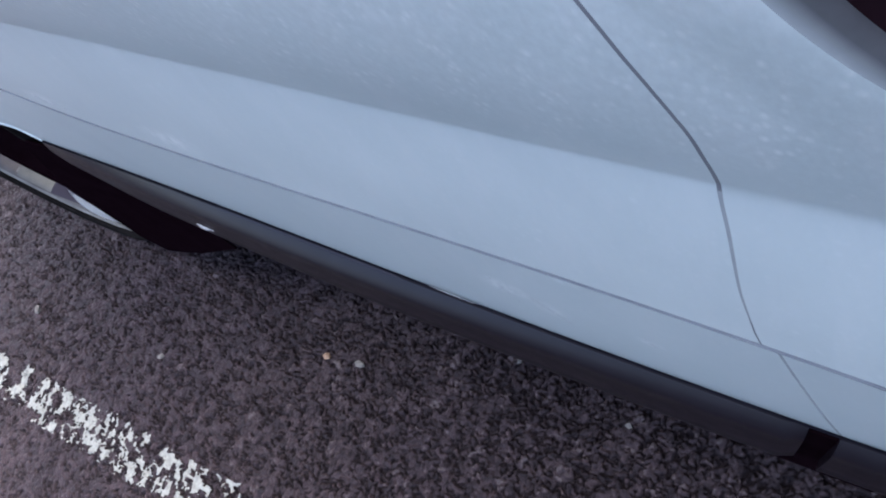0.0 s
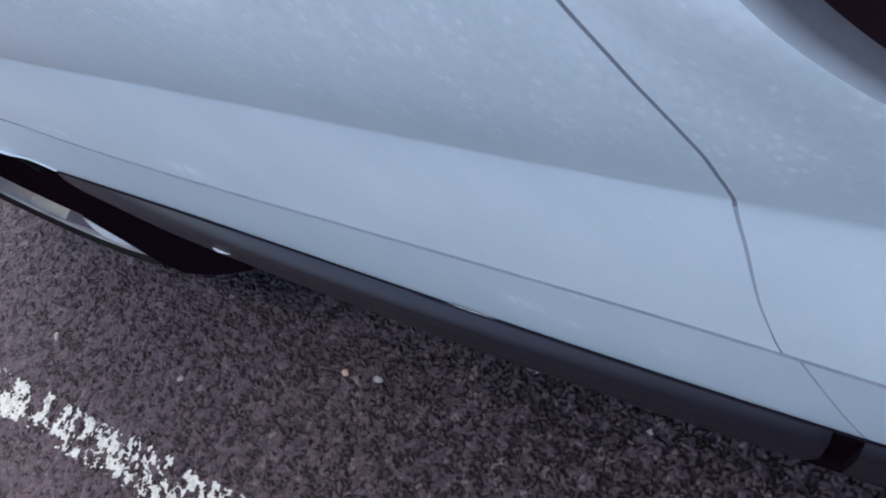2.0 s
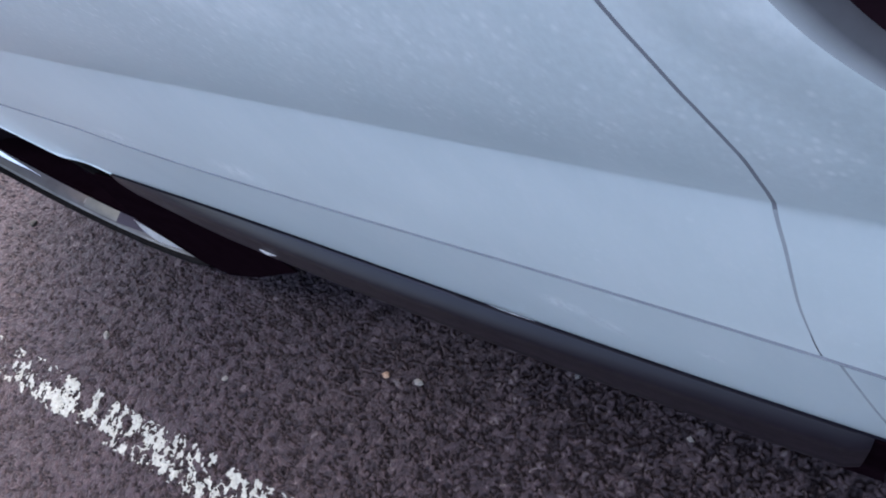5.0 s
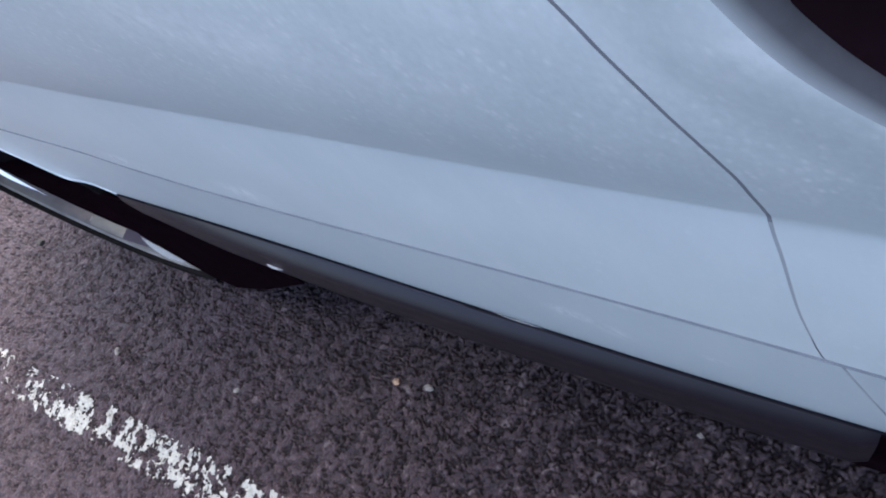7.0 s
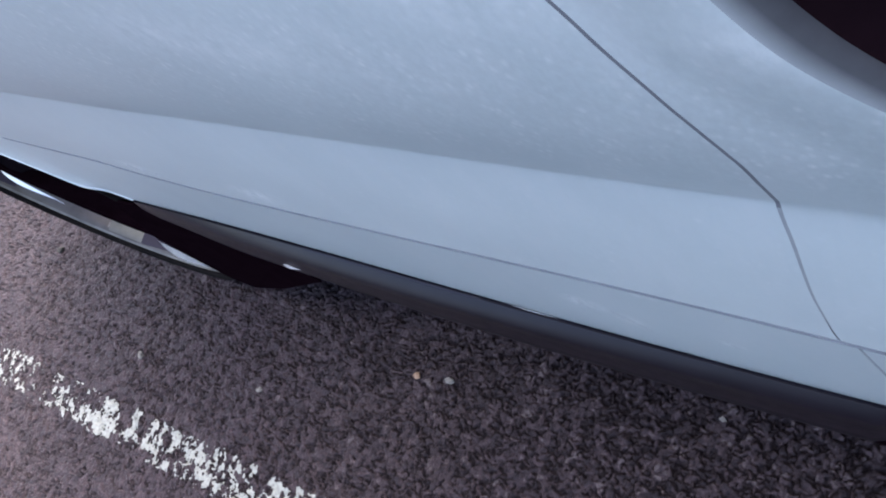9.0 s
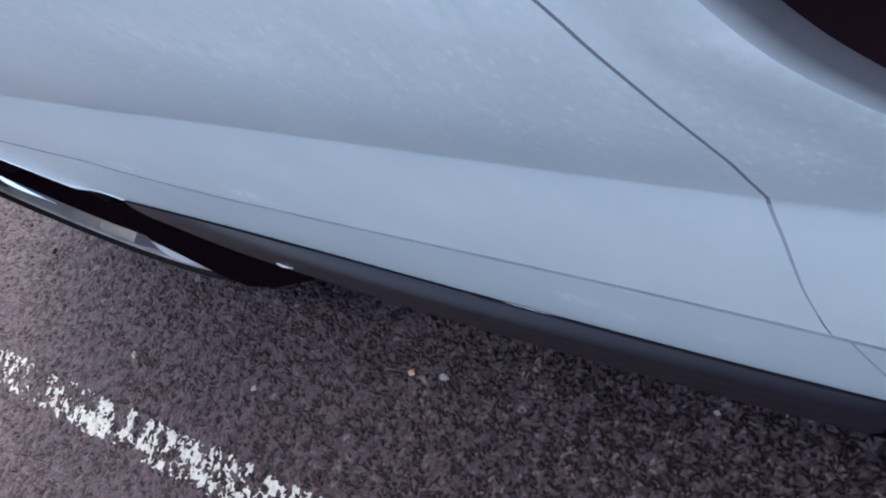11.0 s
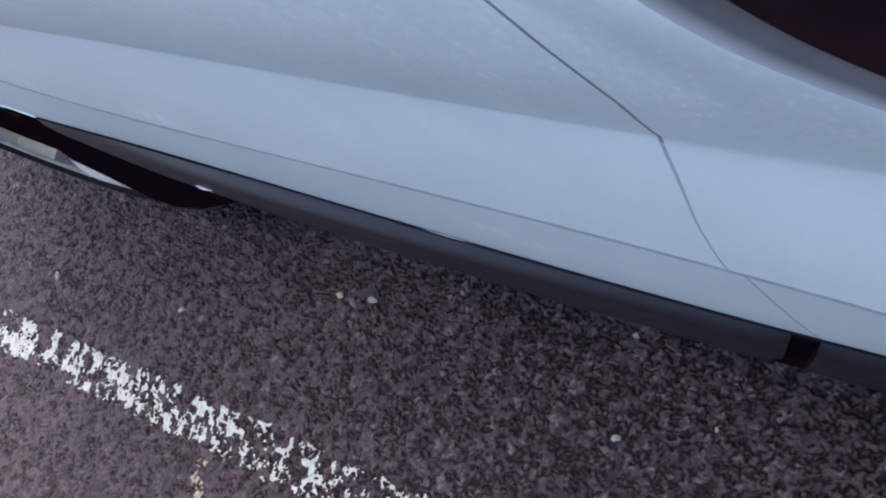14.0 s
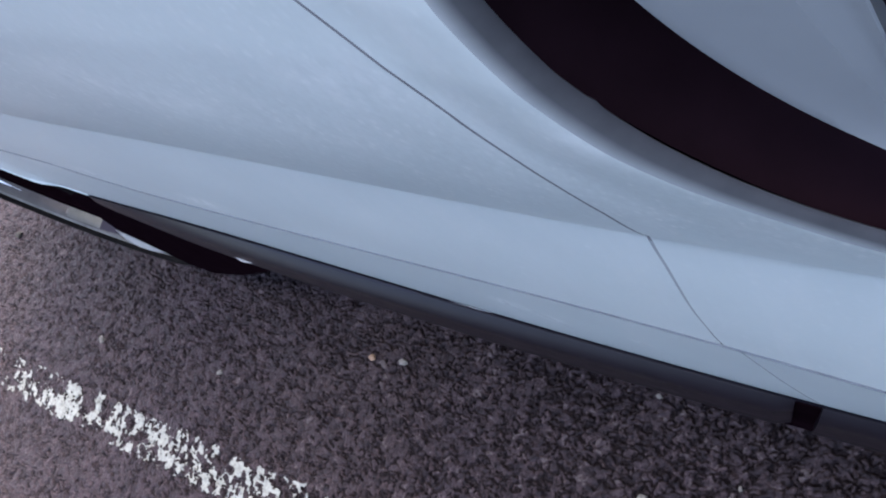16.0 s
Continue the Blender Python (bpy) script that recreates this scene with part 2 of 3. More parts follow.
qc = ramp(qn, ql, noise_node(qn, ql, 300, 4).outputs["Fac"], [(0.3, (0.34, 0.34, 0.36)), (0.7, (0.62, 0.62, 0.65))])
ql.new(qc.outputs["Color"], qb.inputs["Base Color"])
INK, in_, il_, ib_ = material("navy black gap shade", 0.8, 0.0, 0.0, 0.05)
ic_ = ramp(in_, il_, noise_node(in_, il_, 60, 4).outputs["Fac"], [(0.3, (0.003, 0.003, 0.006)), (0.7, (0.006, 0.006, 0.011))])
il_.new(ic_.outputs["Color"], ib_.inputs["Base Color"])
ASPHALT, LINE = asphalt(), line_paint()
TAN = pebble_stone("tan stone", (0.20, 0.125, 0.085), (0.31, 0.21, 0.145))
PALE = pebble_stone("pale stone", (0.09, 0.085, 0.082), (0.21, 0.20, 0.19))
GREY = pebble_stone("grey stone", (0.045, 0.044, 0.045), (0.10, 0.097, 0.10))
DARK = pebble_stone("dark stone", (0.02, 0.018, 0.016), (0.05, 0.045, 0.04))


# ---- mesh helpers; "inn" is metres in towards the car, which is minus y ----
def grid_bm(pts):
    """A sheet from rows of points."""
    bm = bmesh.new()
    vs = [[bm.verts.new(p) for p in row] for row in pts]
    for a, b in zip(vs, vs[1:]):
        for i in range(len(a) - 1):
            bm.faces.new((a[i], a[i + 1], b[i + 1], b[i]))
    return bm


def thicken(bm, depth):
    """Gives a sheet a rim and a back, depth metres along its faces' normals."""
    bm.normal_update()
    bmesh.ops.solidify(bm, geom=bm.faces[:], thickness=depth)
    return bm


def part(name, bm, mat, parent=None, label="", smooth=True):
    me = bpy.data.meshes.new(name)
    bmesh.ops.recalc_face_normals(bm, faces=bm.faces[:])
    for fc in bm.faces:
        fc.smooth = smooth
    bm.to_mesh(me)
    bm.free()
    me.materials.append(mat)
    if smooth:
        me.set_sharp_from_angle(angle=radians(40))
    ob = new(name, me)
    ob.parent = parent
    if label:
        tagged(ob, label)
    return ob


def box_bm(x0, x1, y0, y1, z0, z1, bevel=0.0):
    bm = bmesh.new()
    bmesh.ops.create_cube(bm, size=1.0)
    for v in bm.verts:
        v.co = (x0 + (v.co.x + 0.5) * (x1 - x0), y0 + (v.co.y + 0.5) * (y1 - y0), z0 + (v.co.z + 0.5) * (z1 - z0))
    if bevel:
        bmesh.ops.bevel(bm, geom=bm.edges[:], offset=bevel, segments=3, affect="EDGES", profile=0.6)
    return bm


def lathe_bm(profile, steps=72):
    """A ring about the y axis from (radius, y) pairs."""
    pts = []
    for k in range(steps + 1):
        a = math.tau * k / steps
        pts.append([(r * math.cos(a), y, r * math.sin(a)) for r, y in profile])
    bm = grid_bm(pts)
    bmesh.ops.remove_doubles(bm, verts=bm.verts[:], dist=1e-6)
    return bm


def lerp(points, v):
    """Piecewise value with eased joints from (key, value) pairs."""
    if v <= points[0][0]:
        return points[0][1]
    for (a, fa), (b, fb) in zip(points, points[1:]):
        if v <= b:
            return fa + (fb - fa) * (v - a) / (b - a)
    return points[-1][1]


def ease(a, b, v):
    k = min(1.0, max(0.0, (v - a) / (b - a)))
    return k * k * (3 - 2 * k)


# ---- the car's side: four lines along it, as metres in from the first eye ----
def along(c0, c1, c2, c3, last, slope):
    def line(x):
        u = max(-0.15, min(x, last))
        return c0 + c1 * u + c2 * u * u + c3 * u ** 3 + slope * (x - last if x > last else 0.0)
    return line


skirt_low = along(0.1175, -0.0133, 0.0425, 0.0083, 0.85, 0.05)
skirt_top = along(0.1284, -0.0055, 0.0855, -0.0640, 0.75, 0.02)
door_low = along(0.1160, 0.0499, -0.1087, 0.1141, 0.70, 0.03)
crease = along(0.1291, -0.0097, 0.0794, -0.0913, 0.50, 0.02)
Z_LOW, Z_SILL, Z_DOOR, Z_CREASE, Z_TOP = 0.3595, 0.433, 0.581, 0.703, 1.10
BLADE_X, BLADE_Z, BLADE_R = -0.103, 0.9252, 0.1496
ARCH_X, ARCH_Z, ARCH_R = 1.25, 0.33, 0.43
UPPER = [(0.703, 0), (0.706, -0.0005), (0.7095, -0.0016), (0.714, -0.003), (0.722, -0.005), (0.732, -0.007), (0.744, -0.009), (0.757, -0.0108), (0.77, -0.0121), (0.785, -0.0131), (0.8, -0.0137), (0.82, -0.014), (0.85, -0.0134), (0.88, -0.0108), (0.95, 0), (1.02, 0.016), (1.1, 0.05)]


def skin(x, z):
    """How far in the painted side lies at x, z."""
    if z <= Z_DOOR:
        k = (z - Z_SILL) / (Z_DOOR - Z_SILL)
        return skirt_top(x) * (1 - k) + door_low(x) * k - 0.0012 * math.sin(math.pi * min(1, max(0, k)) ** 0.8)
    if z <= Z_CREASE:
        k = (z - Z_DOOR) / (Z_CREASE - Z_DOOR)
        return door_low(x) * (1 - k) + crease(x) * k - 0.0012 * math.sin(math.pi * k)
    return crease(x) + lerp(UPPER, z)


def seam_line(z):
    return lerp([(0.4, 0.04), (0.433, 0.0455), (0.579, 0.067), (0.5815, 0.0735), (0.59, 0.0753), (0.6085, 0.0768), (0.629, 0.0786), (0.648, 0.0788), (0.665, 0.0789), (0.677, 0.079), (0.688, 0.0797), (0.7, 0.0802), (0.7085, 0.0794), (0.7147, 0.0782), (0.72, 0.0778), (0.7276, 0.078), (0.7383, 0.0783), (0.7478, 0.0785), (0.7638, 0.0819), (0.7779, 0.0857), (0.7893, 0.0894), (0.8022, 0.0929), (0.8121, 0.0967), (0.824, 0.0998), (0.8357, 0.104), (0.8539, 0.1107), (0.8754, 0.1196), (0.95, 0.152), (1.1, 0.235)], z)


def seam(z):
    """x of the door's rear edge, with its bends rounded."""
    if z < 0.60:
        return seam_line(z)
    k = min(0.007, 0.5 * (z - 0.60))
    return sum(seam_line(z + k * d) for d in (-1.0, -0.6, -0.2, 0.2, 0.6, 1.0)) / 6


ARCH = [(0.848, 0.424), (0.859, 0.440), (0.876, 0.454), (0.901, 0.475), (0.935, 0.504), (0.970, 0.529), (1.0, 0.548), (1.05, 0.594), (1.12, 0.650), (1.25, 0.70), (1.40, 0.66), (1.53, 0.54), (1.60, 0.40)]


def arch_x(z):
    """x of the front wheel arch's rear edge at height z."""
    return lerp([(b, a) for a, b in ARCH[:10]], z)


def arch_z(x):
    """Height of the front wheel arch's edge at x."""
    return lerp(ARCH, x)


def flare(x, z):
    """How far the paint stands out round the wheel arch."""
    d = 9.0
    for (a, b), (c, e) in zip(ARCH, ARCH[1:]):
        t = min(1.0, max(0.0, ((x - a) * (c - a) + (z - b) * (e - b)) / ((c - a) ** 2 + (e - b) ** 2)))
        d = min(d, math.hypot(x - a - t * (c - a), z - b - t * (e - b)))
    d += 0.05 * ease(0.90, 0.866, x)
    return 0.006 * max(0.0, 1 - d / 0.05) ** 2


def P3(x, inn, z):
    return (x, -inn, z)


def half_gap(z):
    """Half the width of the door's rear gap."""
    return lerp([(0.58, 0.0005), (0.60, 0.0004), (0.62, 0.0006), (0.68, 0.0008), (0.69, 0.0008), (0.70, 0.0009), (0.72, 0.0008), (0.80, 0.0008), (1.1, 0.0008)], z)


car = tagged(new("parked_car"), "dusty silver car parked on asphalt beside a white line", "car")
car.location = (0.2, -0.9, 0)
CAR_AT = Matrix.Translation((-0.2, 0.9, 0))


def car_part(name, bm, mat, parent=None, label="", smooth=True):
    bm.transform(CAR_AT)
    return part(name, bm, mat, parent or car, label, smooth)


def levels(a, b, n):
    return [a + (b - a) * i / (n - 1) for i in range(n)]


# door
rows = []
for z in levels(Z_DOOR + 0.0012, Z_CREASE - 0.004, 12) + [Z_CREASE - 0.0015, Z_CREASE, Z_CREASE + 0.002, Z_CREASE + 0.004] + [Z_CREASE + v for v in (0.008, 0.011, 0.014, 0.017, 0.021, 0.025, 0.031)] + levels(Z_CREASE + 0.037, Z_TOP, 64):
    x0, x1 = seam(z) + half_gap(z), min(0.98, arch_x(z))
    rows.append([P3(x, skin(x, z), z) for x in [x0 + (x1 - x0) * (i / 80) ** 1.3 for i in range(81)]])
lip = [P3(p[0], -p[1] + 0.0012, p[2] - 0.0012) for p in rows[0]]
under = [P3(p[0], -p[1] + 0.006, p[2] - 0.0008) for p in rows[0]]
rows = [under, lip] + rows
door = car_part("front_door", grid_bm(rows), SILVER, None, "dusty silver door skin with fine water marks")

# rear quarter panel, cut round the vent
def quarter_edge(a):
    """Where the ray from the vent's middle at angle a leaves the panel."""
    dx, dz = math.cos(a), math.sin(a)
    far = 3.0
    if dx < -1e-6:
        far = min(far, (-1.0 - VENT_X) / dx)
    if dz > 1e-6:
        far = min(far, (Z_TOP - VENT_Z) / dz)
    if dz < -1e-6:
        far = min(far, (Z_DOOR + 0.0012 - VENT_Z) / dz)
    lo, hi = 0.0, far
    if VENT_X + dx * far > seam(VENT_Z + dz * far) - half_gap(VENT_Z + dz * far):
        for _ in range(40):
            mid = (lo + hi) / 2
            if VENT_X + dx * mid > seam(VENT_Z + dz * mid) - half_gap(VENT_Z + dz * mid):
                hi = mid
            else:
                lo = mid
        far = lo
    return far


def rolled(a, th):
    """A point of the rolled edge: th runs from its inner rim, 0, to its crest, a quarter turn."""
    away = -math.degrees(a)
    nick = 0.0010 * math.exp(-((away - 27.0) / 0.7) ** 2) * max(0.0, 1 - th / 0.5)
    r = EDGE_R - nick + ROLL_A * (1 - math.cos(th))
    x, z = VENT_X + r * math.cos(a), VENT_Z + r * math.sin(a)
    return P3(x, skin(x, z) - 0.0045 * (1 - 0.65 * ease(28, 56, away)) + ROLL_B * (1 - 0.4 * ease(28, 56, away)) * (1 - math.sin(th)), z)


corner = [math.atan2(Z_DOOR + 0.0012 - VENT_Z, seam(Z_DOOR + 0.0012) - 0.0003 - VENT_X), math.atan2(Z_TOP - VENT_Z, seam(Z_TOP) - 0.001 - VENT_X),
          math.atan2(Z_TOP - VENT_Z, -1.0 - VENT_X), math.atan2(Z_DOOR + 0.0012 - VENT_Z, -1.0 - VENT_X)]
turns = sorted([math.tau * k / 480 - math.pi for k in range(480)] + corner)
turns.append(turns[0] + math.tau)
rows = []
for a in turns:
    far = quarter_edge(a)
    fade = 1 - 0.65 * ease(28, 56, -math.degrees(a))
    row = []
    for i in range(11, 13):
        row.append(rolled(a, math.pi / 2 * i / 12))
    for i in range(1, 91):
        t = (i / 90) ** 1.6
        r = EDGE_R + ROLL_A + (far - EDGE_R - ROLL_A) * t
        x, z = VENT_X + r * math.cos(a), VENT_Z + r * math.sin(a)
        d = r - EDGE_R - ROLL_A
        row.append(P3(x, skin(x, z) - 0.0045 * (1 - ease(0.0, 0.038, d)) * fade, z))
    rows.append(row)
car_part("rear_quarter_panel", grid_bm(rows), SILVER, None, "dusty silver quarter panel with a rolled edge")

# vent behind the door: dark well, silver blade painted darker for its shade
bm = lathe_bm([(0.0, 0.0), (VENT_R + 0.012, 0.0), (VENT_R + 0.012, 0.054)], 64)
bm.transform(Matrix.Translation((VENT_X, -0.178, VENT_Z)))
car_part("vent_well", bm, RECESS_BLACK, None, "black recess behind the rolled edge")
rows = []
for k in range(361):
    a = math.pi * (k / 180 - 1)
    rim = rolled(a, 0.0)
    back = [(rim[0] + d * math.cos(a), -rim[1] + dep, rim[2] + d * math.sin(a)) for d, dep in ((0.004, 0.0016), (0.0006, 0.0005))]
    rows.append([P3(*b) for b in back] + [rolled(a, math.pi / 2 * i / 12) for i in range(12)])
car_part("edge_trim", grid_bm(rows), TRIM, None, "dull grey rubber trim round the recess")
rows = []
for k in range(61):
    a = radians(-57.5 + 95.0 * k / 60)
    r_in = 0.1036 / (math.cos(a) - 0.18 * math.sin(a))
    row = []
    for t, inn in ((0.0, 0.141), (0.0, 0.130), (0.02, 0.1271), (0.06, 0.1267), (0.15, 0.1274), (0.3, 0.1284), (0.45, 0.1290), (0.58, 0.1294), (0.68, 0.1299), (0.70, 0.1308), (0.76, 0.1318), (0.81, 0.1327), (0.86, 0.1331), (0.90, 0.1328), (0.94, 0.1321), (0.98, 0.1317), (1.0, 0.1321), (0.98, 0.1334), (0.90, 0.141)):
        r = BLADE_R + (min(r_in, BLADE_R) - BLADE_R) * t
        row.append(P3(BLADE_X + r * math.cos(a), inn, BLADE_Z + r * math.sin(a)))
    rows.append(row)
car_part("vent_blade", grid_bm(rows), BLADE, None, "silver blade painted darker for its shade in the recess")


# painted sill, in two lengths
def sill(name, x0, x1, at_seam):
    rows = []
    for i in range(61):
        row = []
        for z in levels(Z_SILL, Z_DOOR - 0.0014, 14):
            a, b = (seam(min(z, 0.579)) + 0.0008, min(0.98, arch_x(z))) if at_seam == "rear" else (x0, seam(min(z, 0.579)) - 0.0008)
            x = a + (b - a) * i / 60
            row.append(P3(x, skin(x, z) + 0.0004 - (flare(x, z) if x > 0.80 else 0.0), z))
        e, s = row[-1], row[0]
        row = [P3(s[0], -s[1] + 0.0045, s[2] - 0.0022), P3(s[0], -s[1] + 0.0012, s[2] - 0.0014)] + row + [P3(e[0], -e[1] + 0.002, e[2] + 0.0004)]
        rows.append(row)
    return car_part(name, grid_bm(rows), SILVER, None, "painted silver sill with pale scuffs")


front_sill = sill("sill_panel", 0.0, 1.2, "rear")
sill("rear_sill_panel", -1.0, 0.0, "front")


# black skirt under the sill
SLANT = -0.006


def skirt(name, x0, x1, round_front, round_rear):
    rows = []
    prof = [(0.05, 0.010), (0.0, 0.006), (0.0, 0.0), (0.02, 0.0002), (0.06, 0.0006), (0.10, 0.0010), (0.128, 0.0013), (0.15, 0.0015), (0.175, 0.0016), (0.21, 0.0017), (0.30, 0.0018),
            (0.5, 0.0020), (0.75, 0.0024), (0.92, 0.0030), (0.945, 0.0026), (0.99, 0.0028), (1.02, 0.0036), (1.10, 0.014), (1.12, 0.04)]
    for i in range(73):
        x = x0 + (x1 - x0) * i / 72
        row = []
        for k, extra in prof:
            kk = k
            if round_front:
                kk = k * (1 - 0.36 * ease(x1 - 0.16, x1, x)) * (1 - 0.18 * ease(x1 - 0.010, x1, x) ** 2)
                extra += 0.0025 * ease(x1 - 0.012, x1, x)
            if round_rear:
                u = 1 - ease(x0, x0 + 0.012, x)
                extra += 0.004 * u * u
            lean = 0.012 * max(0.0, kk)
            xk = x + lean * (1 - ease(x0, x0 + 0.06, x)) * (1 if round_rear else 0) + lean * 1.15 * ease(x1 - 0.06, x1, x) * (0 if round_front else 1)
            if round_front:
                xk -= SLANT * max(0.0, min(1.0, kk)) ** 1.6 * ease(x1 - 0.25, x1, x)
            z = Z_SILL - 0.0028 + (Z_LOW - Z_SILL + 0.0028) * kk
            w = lerp([(0.0, 0.10), (0.02, 0.22), (0.06, 0.44), (0.10, 0.65), (0.15, 0.86), (0.19, 0.965), (0.23, 1.0)], max(0.0, kk))
            row.append(P3(xk, skirt_top(x) - 0.0003 + (skirt_low(x) - skirt_top(x) + 0.0003) * w + extra, z))
        rows.append(row)
    for end, dx in ((0, 0.0015), (-1, -0.0015)):
        cap = [P3(p[0] + dx * 0.3, 0.17, p[2]) for p in rows[end]]
        rows = [cap] + rows if end == 0 else rows + [cap]
    bm = grid_bm(rows)
    return car_part(name, bm, PLASTIC, None, "satin black plastic side skirt")


skirt_front = skirt("side_skirt", 0.0625, 0.868, True, True)
skirt("rear_side_skirt", -1.0, 0.0455, False, False)
car_part("notch_backing", box_bm(0.026, 0.092, -0.165, -0.1275, 0.318, 0.4235), VOID, None, "black backing that stands in for shade in the skirt's notch")
car_part("skirt_carrier", box_bm(-1.0, 0.84, -0.175, -0.148, 0.350, 0.428), LINER, None, "black carrier behind the skirt")

# near-flush strips paint the shade in the gap between door and quarter panel: darker above the crease, paler below
def gap_fill(name, z0, z1, deep, mat, label):
    rows = []
    for z in levels(z0, z1, max(20, int((z1 - z0) / 0.0016))):
        x = seam(z)
        rows.append([P3(x + d, skin(x + d, z) + deep * k, z) for d, k in ((-0.0032, 2.2), (-0.0014, 0.8), (-0.0006, 0.6), (0.0, 1.0), (0.0006, 0.6), (0.0014, 0.8), (0.0032, 2.2))])
    car_part(name, grid_bm(rows), mat, None, label)


gap_fill("door_gap_upper", 0.700, Z_TOP, 0.00016, GAP_DARK, "grey strip painting the shade in the door gap")
gap_fill("door_gap_lower", 0.604, 0.700, 0.00008, GAP_PALE, "paler strip painting the fainter shade low in the door gap")
gap_fill("door_gap_foot", 0.5835, 0.604, 0.0005, GAP_DARK, "dark foot of the door gap")
gap_fill("sill_gap_strip", Z_SILL, 0.577, 0.0006, GAP_PALE, "grey strip painting the shade in the gap across the sill")
# flush grey strip that paints the shadow line under the door
rows = [[P3(x, door_low(x) + dep, Z_DOOR + dz) for x in levels(-1.0, 0.88, 60)] for dep, dz in ((0.0030, -0.0044), (0.0004, -0.0034), (-0.0004, -0.0020), (0.0000, -0.0006), (0.004, 0.004))]
# proud bead, painted navy black for the shadow gap over the skirt
rows2 = [[P3(x, skirt_top(x) + dep - (0.0005 * ease(0.2, 0.6, x) if dep < 0.002 else 0.0), Z_SILL + dz) for x in levels(-1.0, 0.864, 60)] for dep, dz in ((0.006, 0.002), (0.004, -0.0012), (-0.0009, -0.0014), (-0.0008, -0.0028), (0.0012, -0.0042))]
car_part("skirt_joint", grid_bm(rows2), INK, None, "black joint between sill and skirt")
car_part("door_foot_line", grid_bm(rows), SHUT_LINE, None, "thin grey strip painting the shadow line along the door's foot")

# front wing round the wheel
rows = []
for x in levels(0.982, 1.60, 61):
    z0 = arch_z(x)
    base = skin(x, max(z0, Z_SILL)) - 0.006
    row = [P3(x, base + dep, z0 + dz) for dep, dz in ((0.05, 0.006), (0.02, 0.001), (0.004, 0.0), (0.001, 0.0006))]
    for t in (0.0, 0.02, 0.05, 0.09, 0.14, 0.2, 0.3, 0.45, 0.65, 1.0):
        z = z0 + 0.0014 + (Z_TOP - 0.06 - z0) * t
        row.append(P3(x, skin(x, z) - flare(x, z), z))
    rows.append(row)
car_part("front_wing", grid_bm(rows), SILVER, None, "silver wing over the front wheel")

# folded edge of the arch behind the wheel, and its black liner
rows = []
for x in levels(0.849, 0.981, 40):
    z = arch_z(x)
    base = skin(x, z) - flare(x, z)
    k = 0.35 + 0.65 * ease(0.945, 0.900, x)
    rows.append([P3(x, base + dep, z + dz * k) for dep, dz in ((0.0010, 0.0008), (0.0013, -0.0006), (0.0002, -0.0014), (-0.0008, -0.0034), (-0.0004, -0.0056), (0.0022, -0.0066), (0.006, -0.0068), (0.016, -0.0064))])
car_part("arch_lip", grid_bm(rows), SILVER, None, "folded silver edge of the wheel arch")
rows = []
for k in range(41):
    a = radians(20 + 188 * k / 40)
    r = ARCH_R - 0.012 - 0.02 * ease(160, 208, math.degrees(a))
    rows.append([P3(ARCH_X + r * math.cos(a), inn, ARCH_Z + r * math.sin(a)) for inn in (0.160, 0.175, 0.25, 0.42)])
car_part("wheel_arch_liner", grid_bm(rows), LINER, None, "black plastic liner behind the front wheel")

# splash guard hanging between the arch and the skirt, also standing in for shade there
rows = []
for i in range(25):
    x = 0.74 + 0.318 * i / 24
    low = lerp([(0.74, 0.219), (0.88, 0.132), (1.02, 0.062), (1.058, 0.088)], x)
    high = lerp([(0.74, 0.40), (0.95, 0.40), (1.058, 0.235)], x)
    rows.append([P3(x, 0.1485 + 0.005 * ease(0.95, 0.74, x), z) for z in levels(low, high, 6)])
guard = car_part("splash_guard_shade", thicken(grid_bm(rows), 0.003), VOID, None, "black splash guard behind the front wheel, also standing in for shade")

# metal edge of the guard, its glint painted as plain white
rows = []
for i in range(15):
    u = i / 14
    z = 0.226 - 0.098 * u
    w = 0.0100 * math.sin(math.pi * u ** 0.8)
    x = 1.0600 + 0.012 * (1 - u) ** 2
    rows.append([P3(x - 0.001 * v, 0.1487 - 0.85 * w * v, z) for v in (0.0, 0.33, 0.67, 1.0)])
car_part("edge_strip", grid_bm(rows), WHITE, guard, "metal edge on the splash guard, its glint painted white")

# dark inner body, floor pan and wheel housings
car_part("inner_body", box_bm(-1.0, 0.80, -1.62, -0.165, 0.37, 1.05, 0.02), LINER)
car_part("front_structure", box_bm(0.80, 1.70, -1.45, -0.42, 0.17, 0.86, 0.02), LINER)
car_part("floor_pan", box_bm(-1.0, 0.80, -1.45, -0.27, 0.17, 0.38, 0.02), LINER)

# pale scuffs and a chip on the paint
SCUFF, sn, sl, sb = material("scuffed paint", 0.6)
sc = ramp(sn, sl, noise_node(sn, sl, 400, 4).outputs["Fac"], [(0.3, (0.50, 0.54, 0.57)), (0.7, (0.60, 0.63, 0.66))])
sl.new(sc.outputs["Color"], sb.inputs["Base Color"])


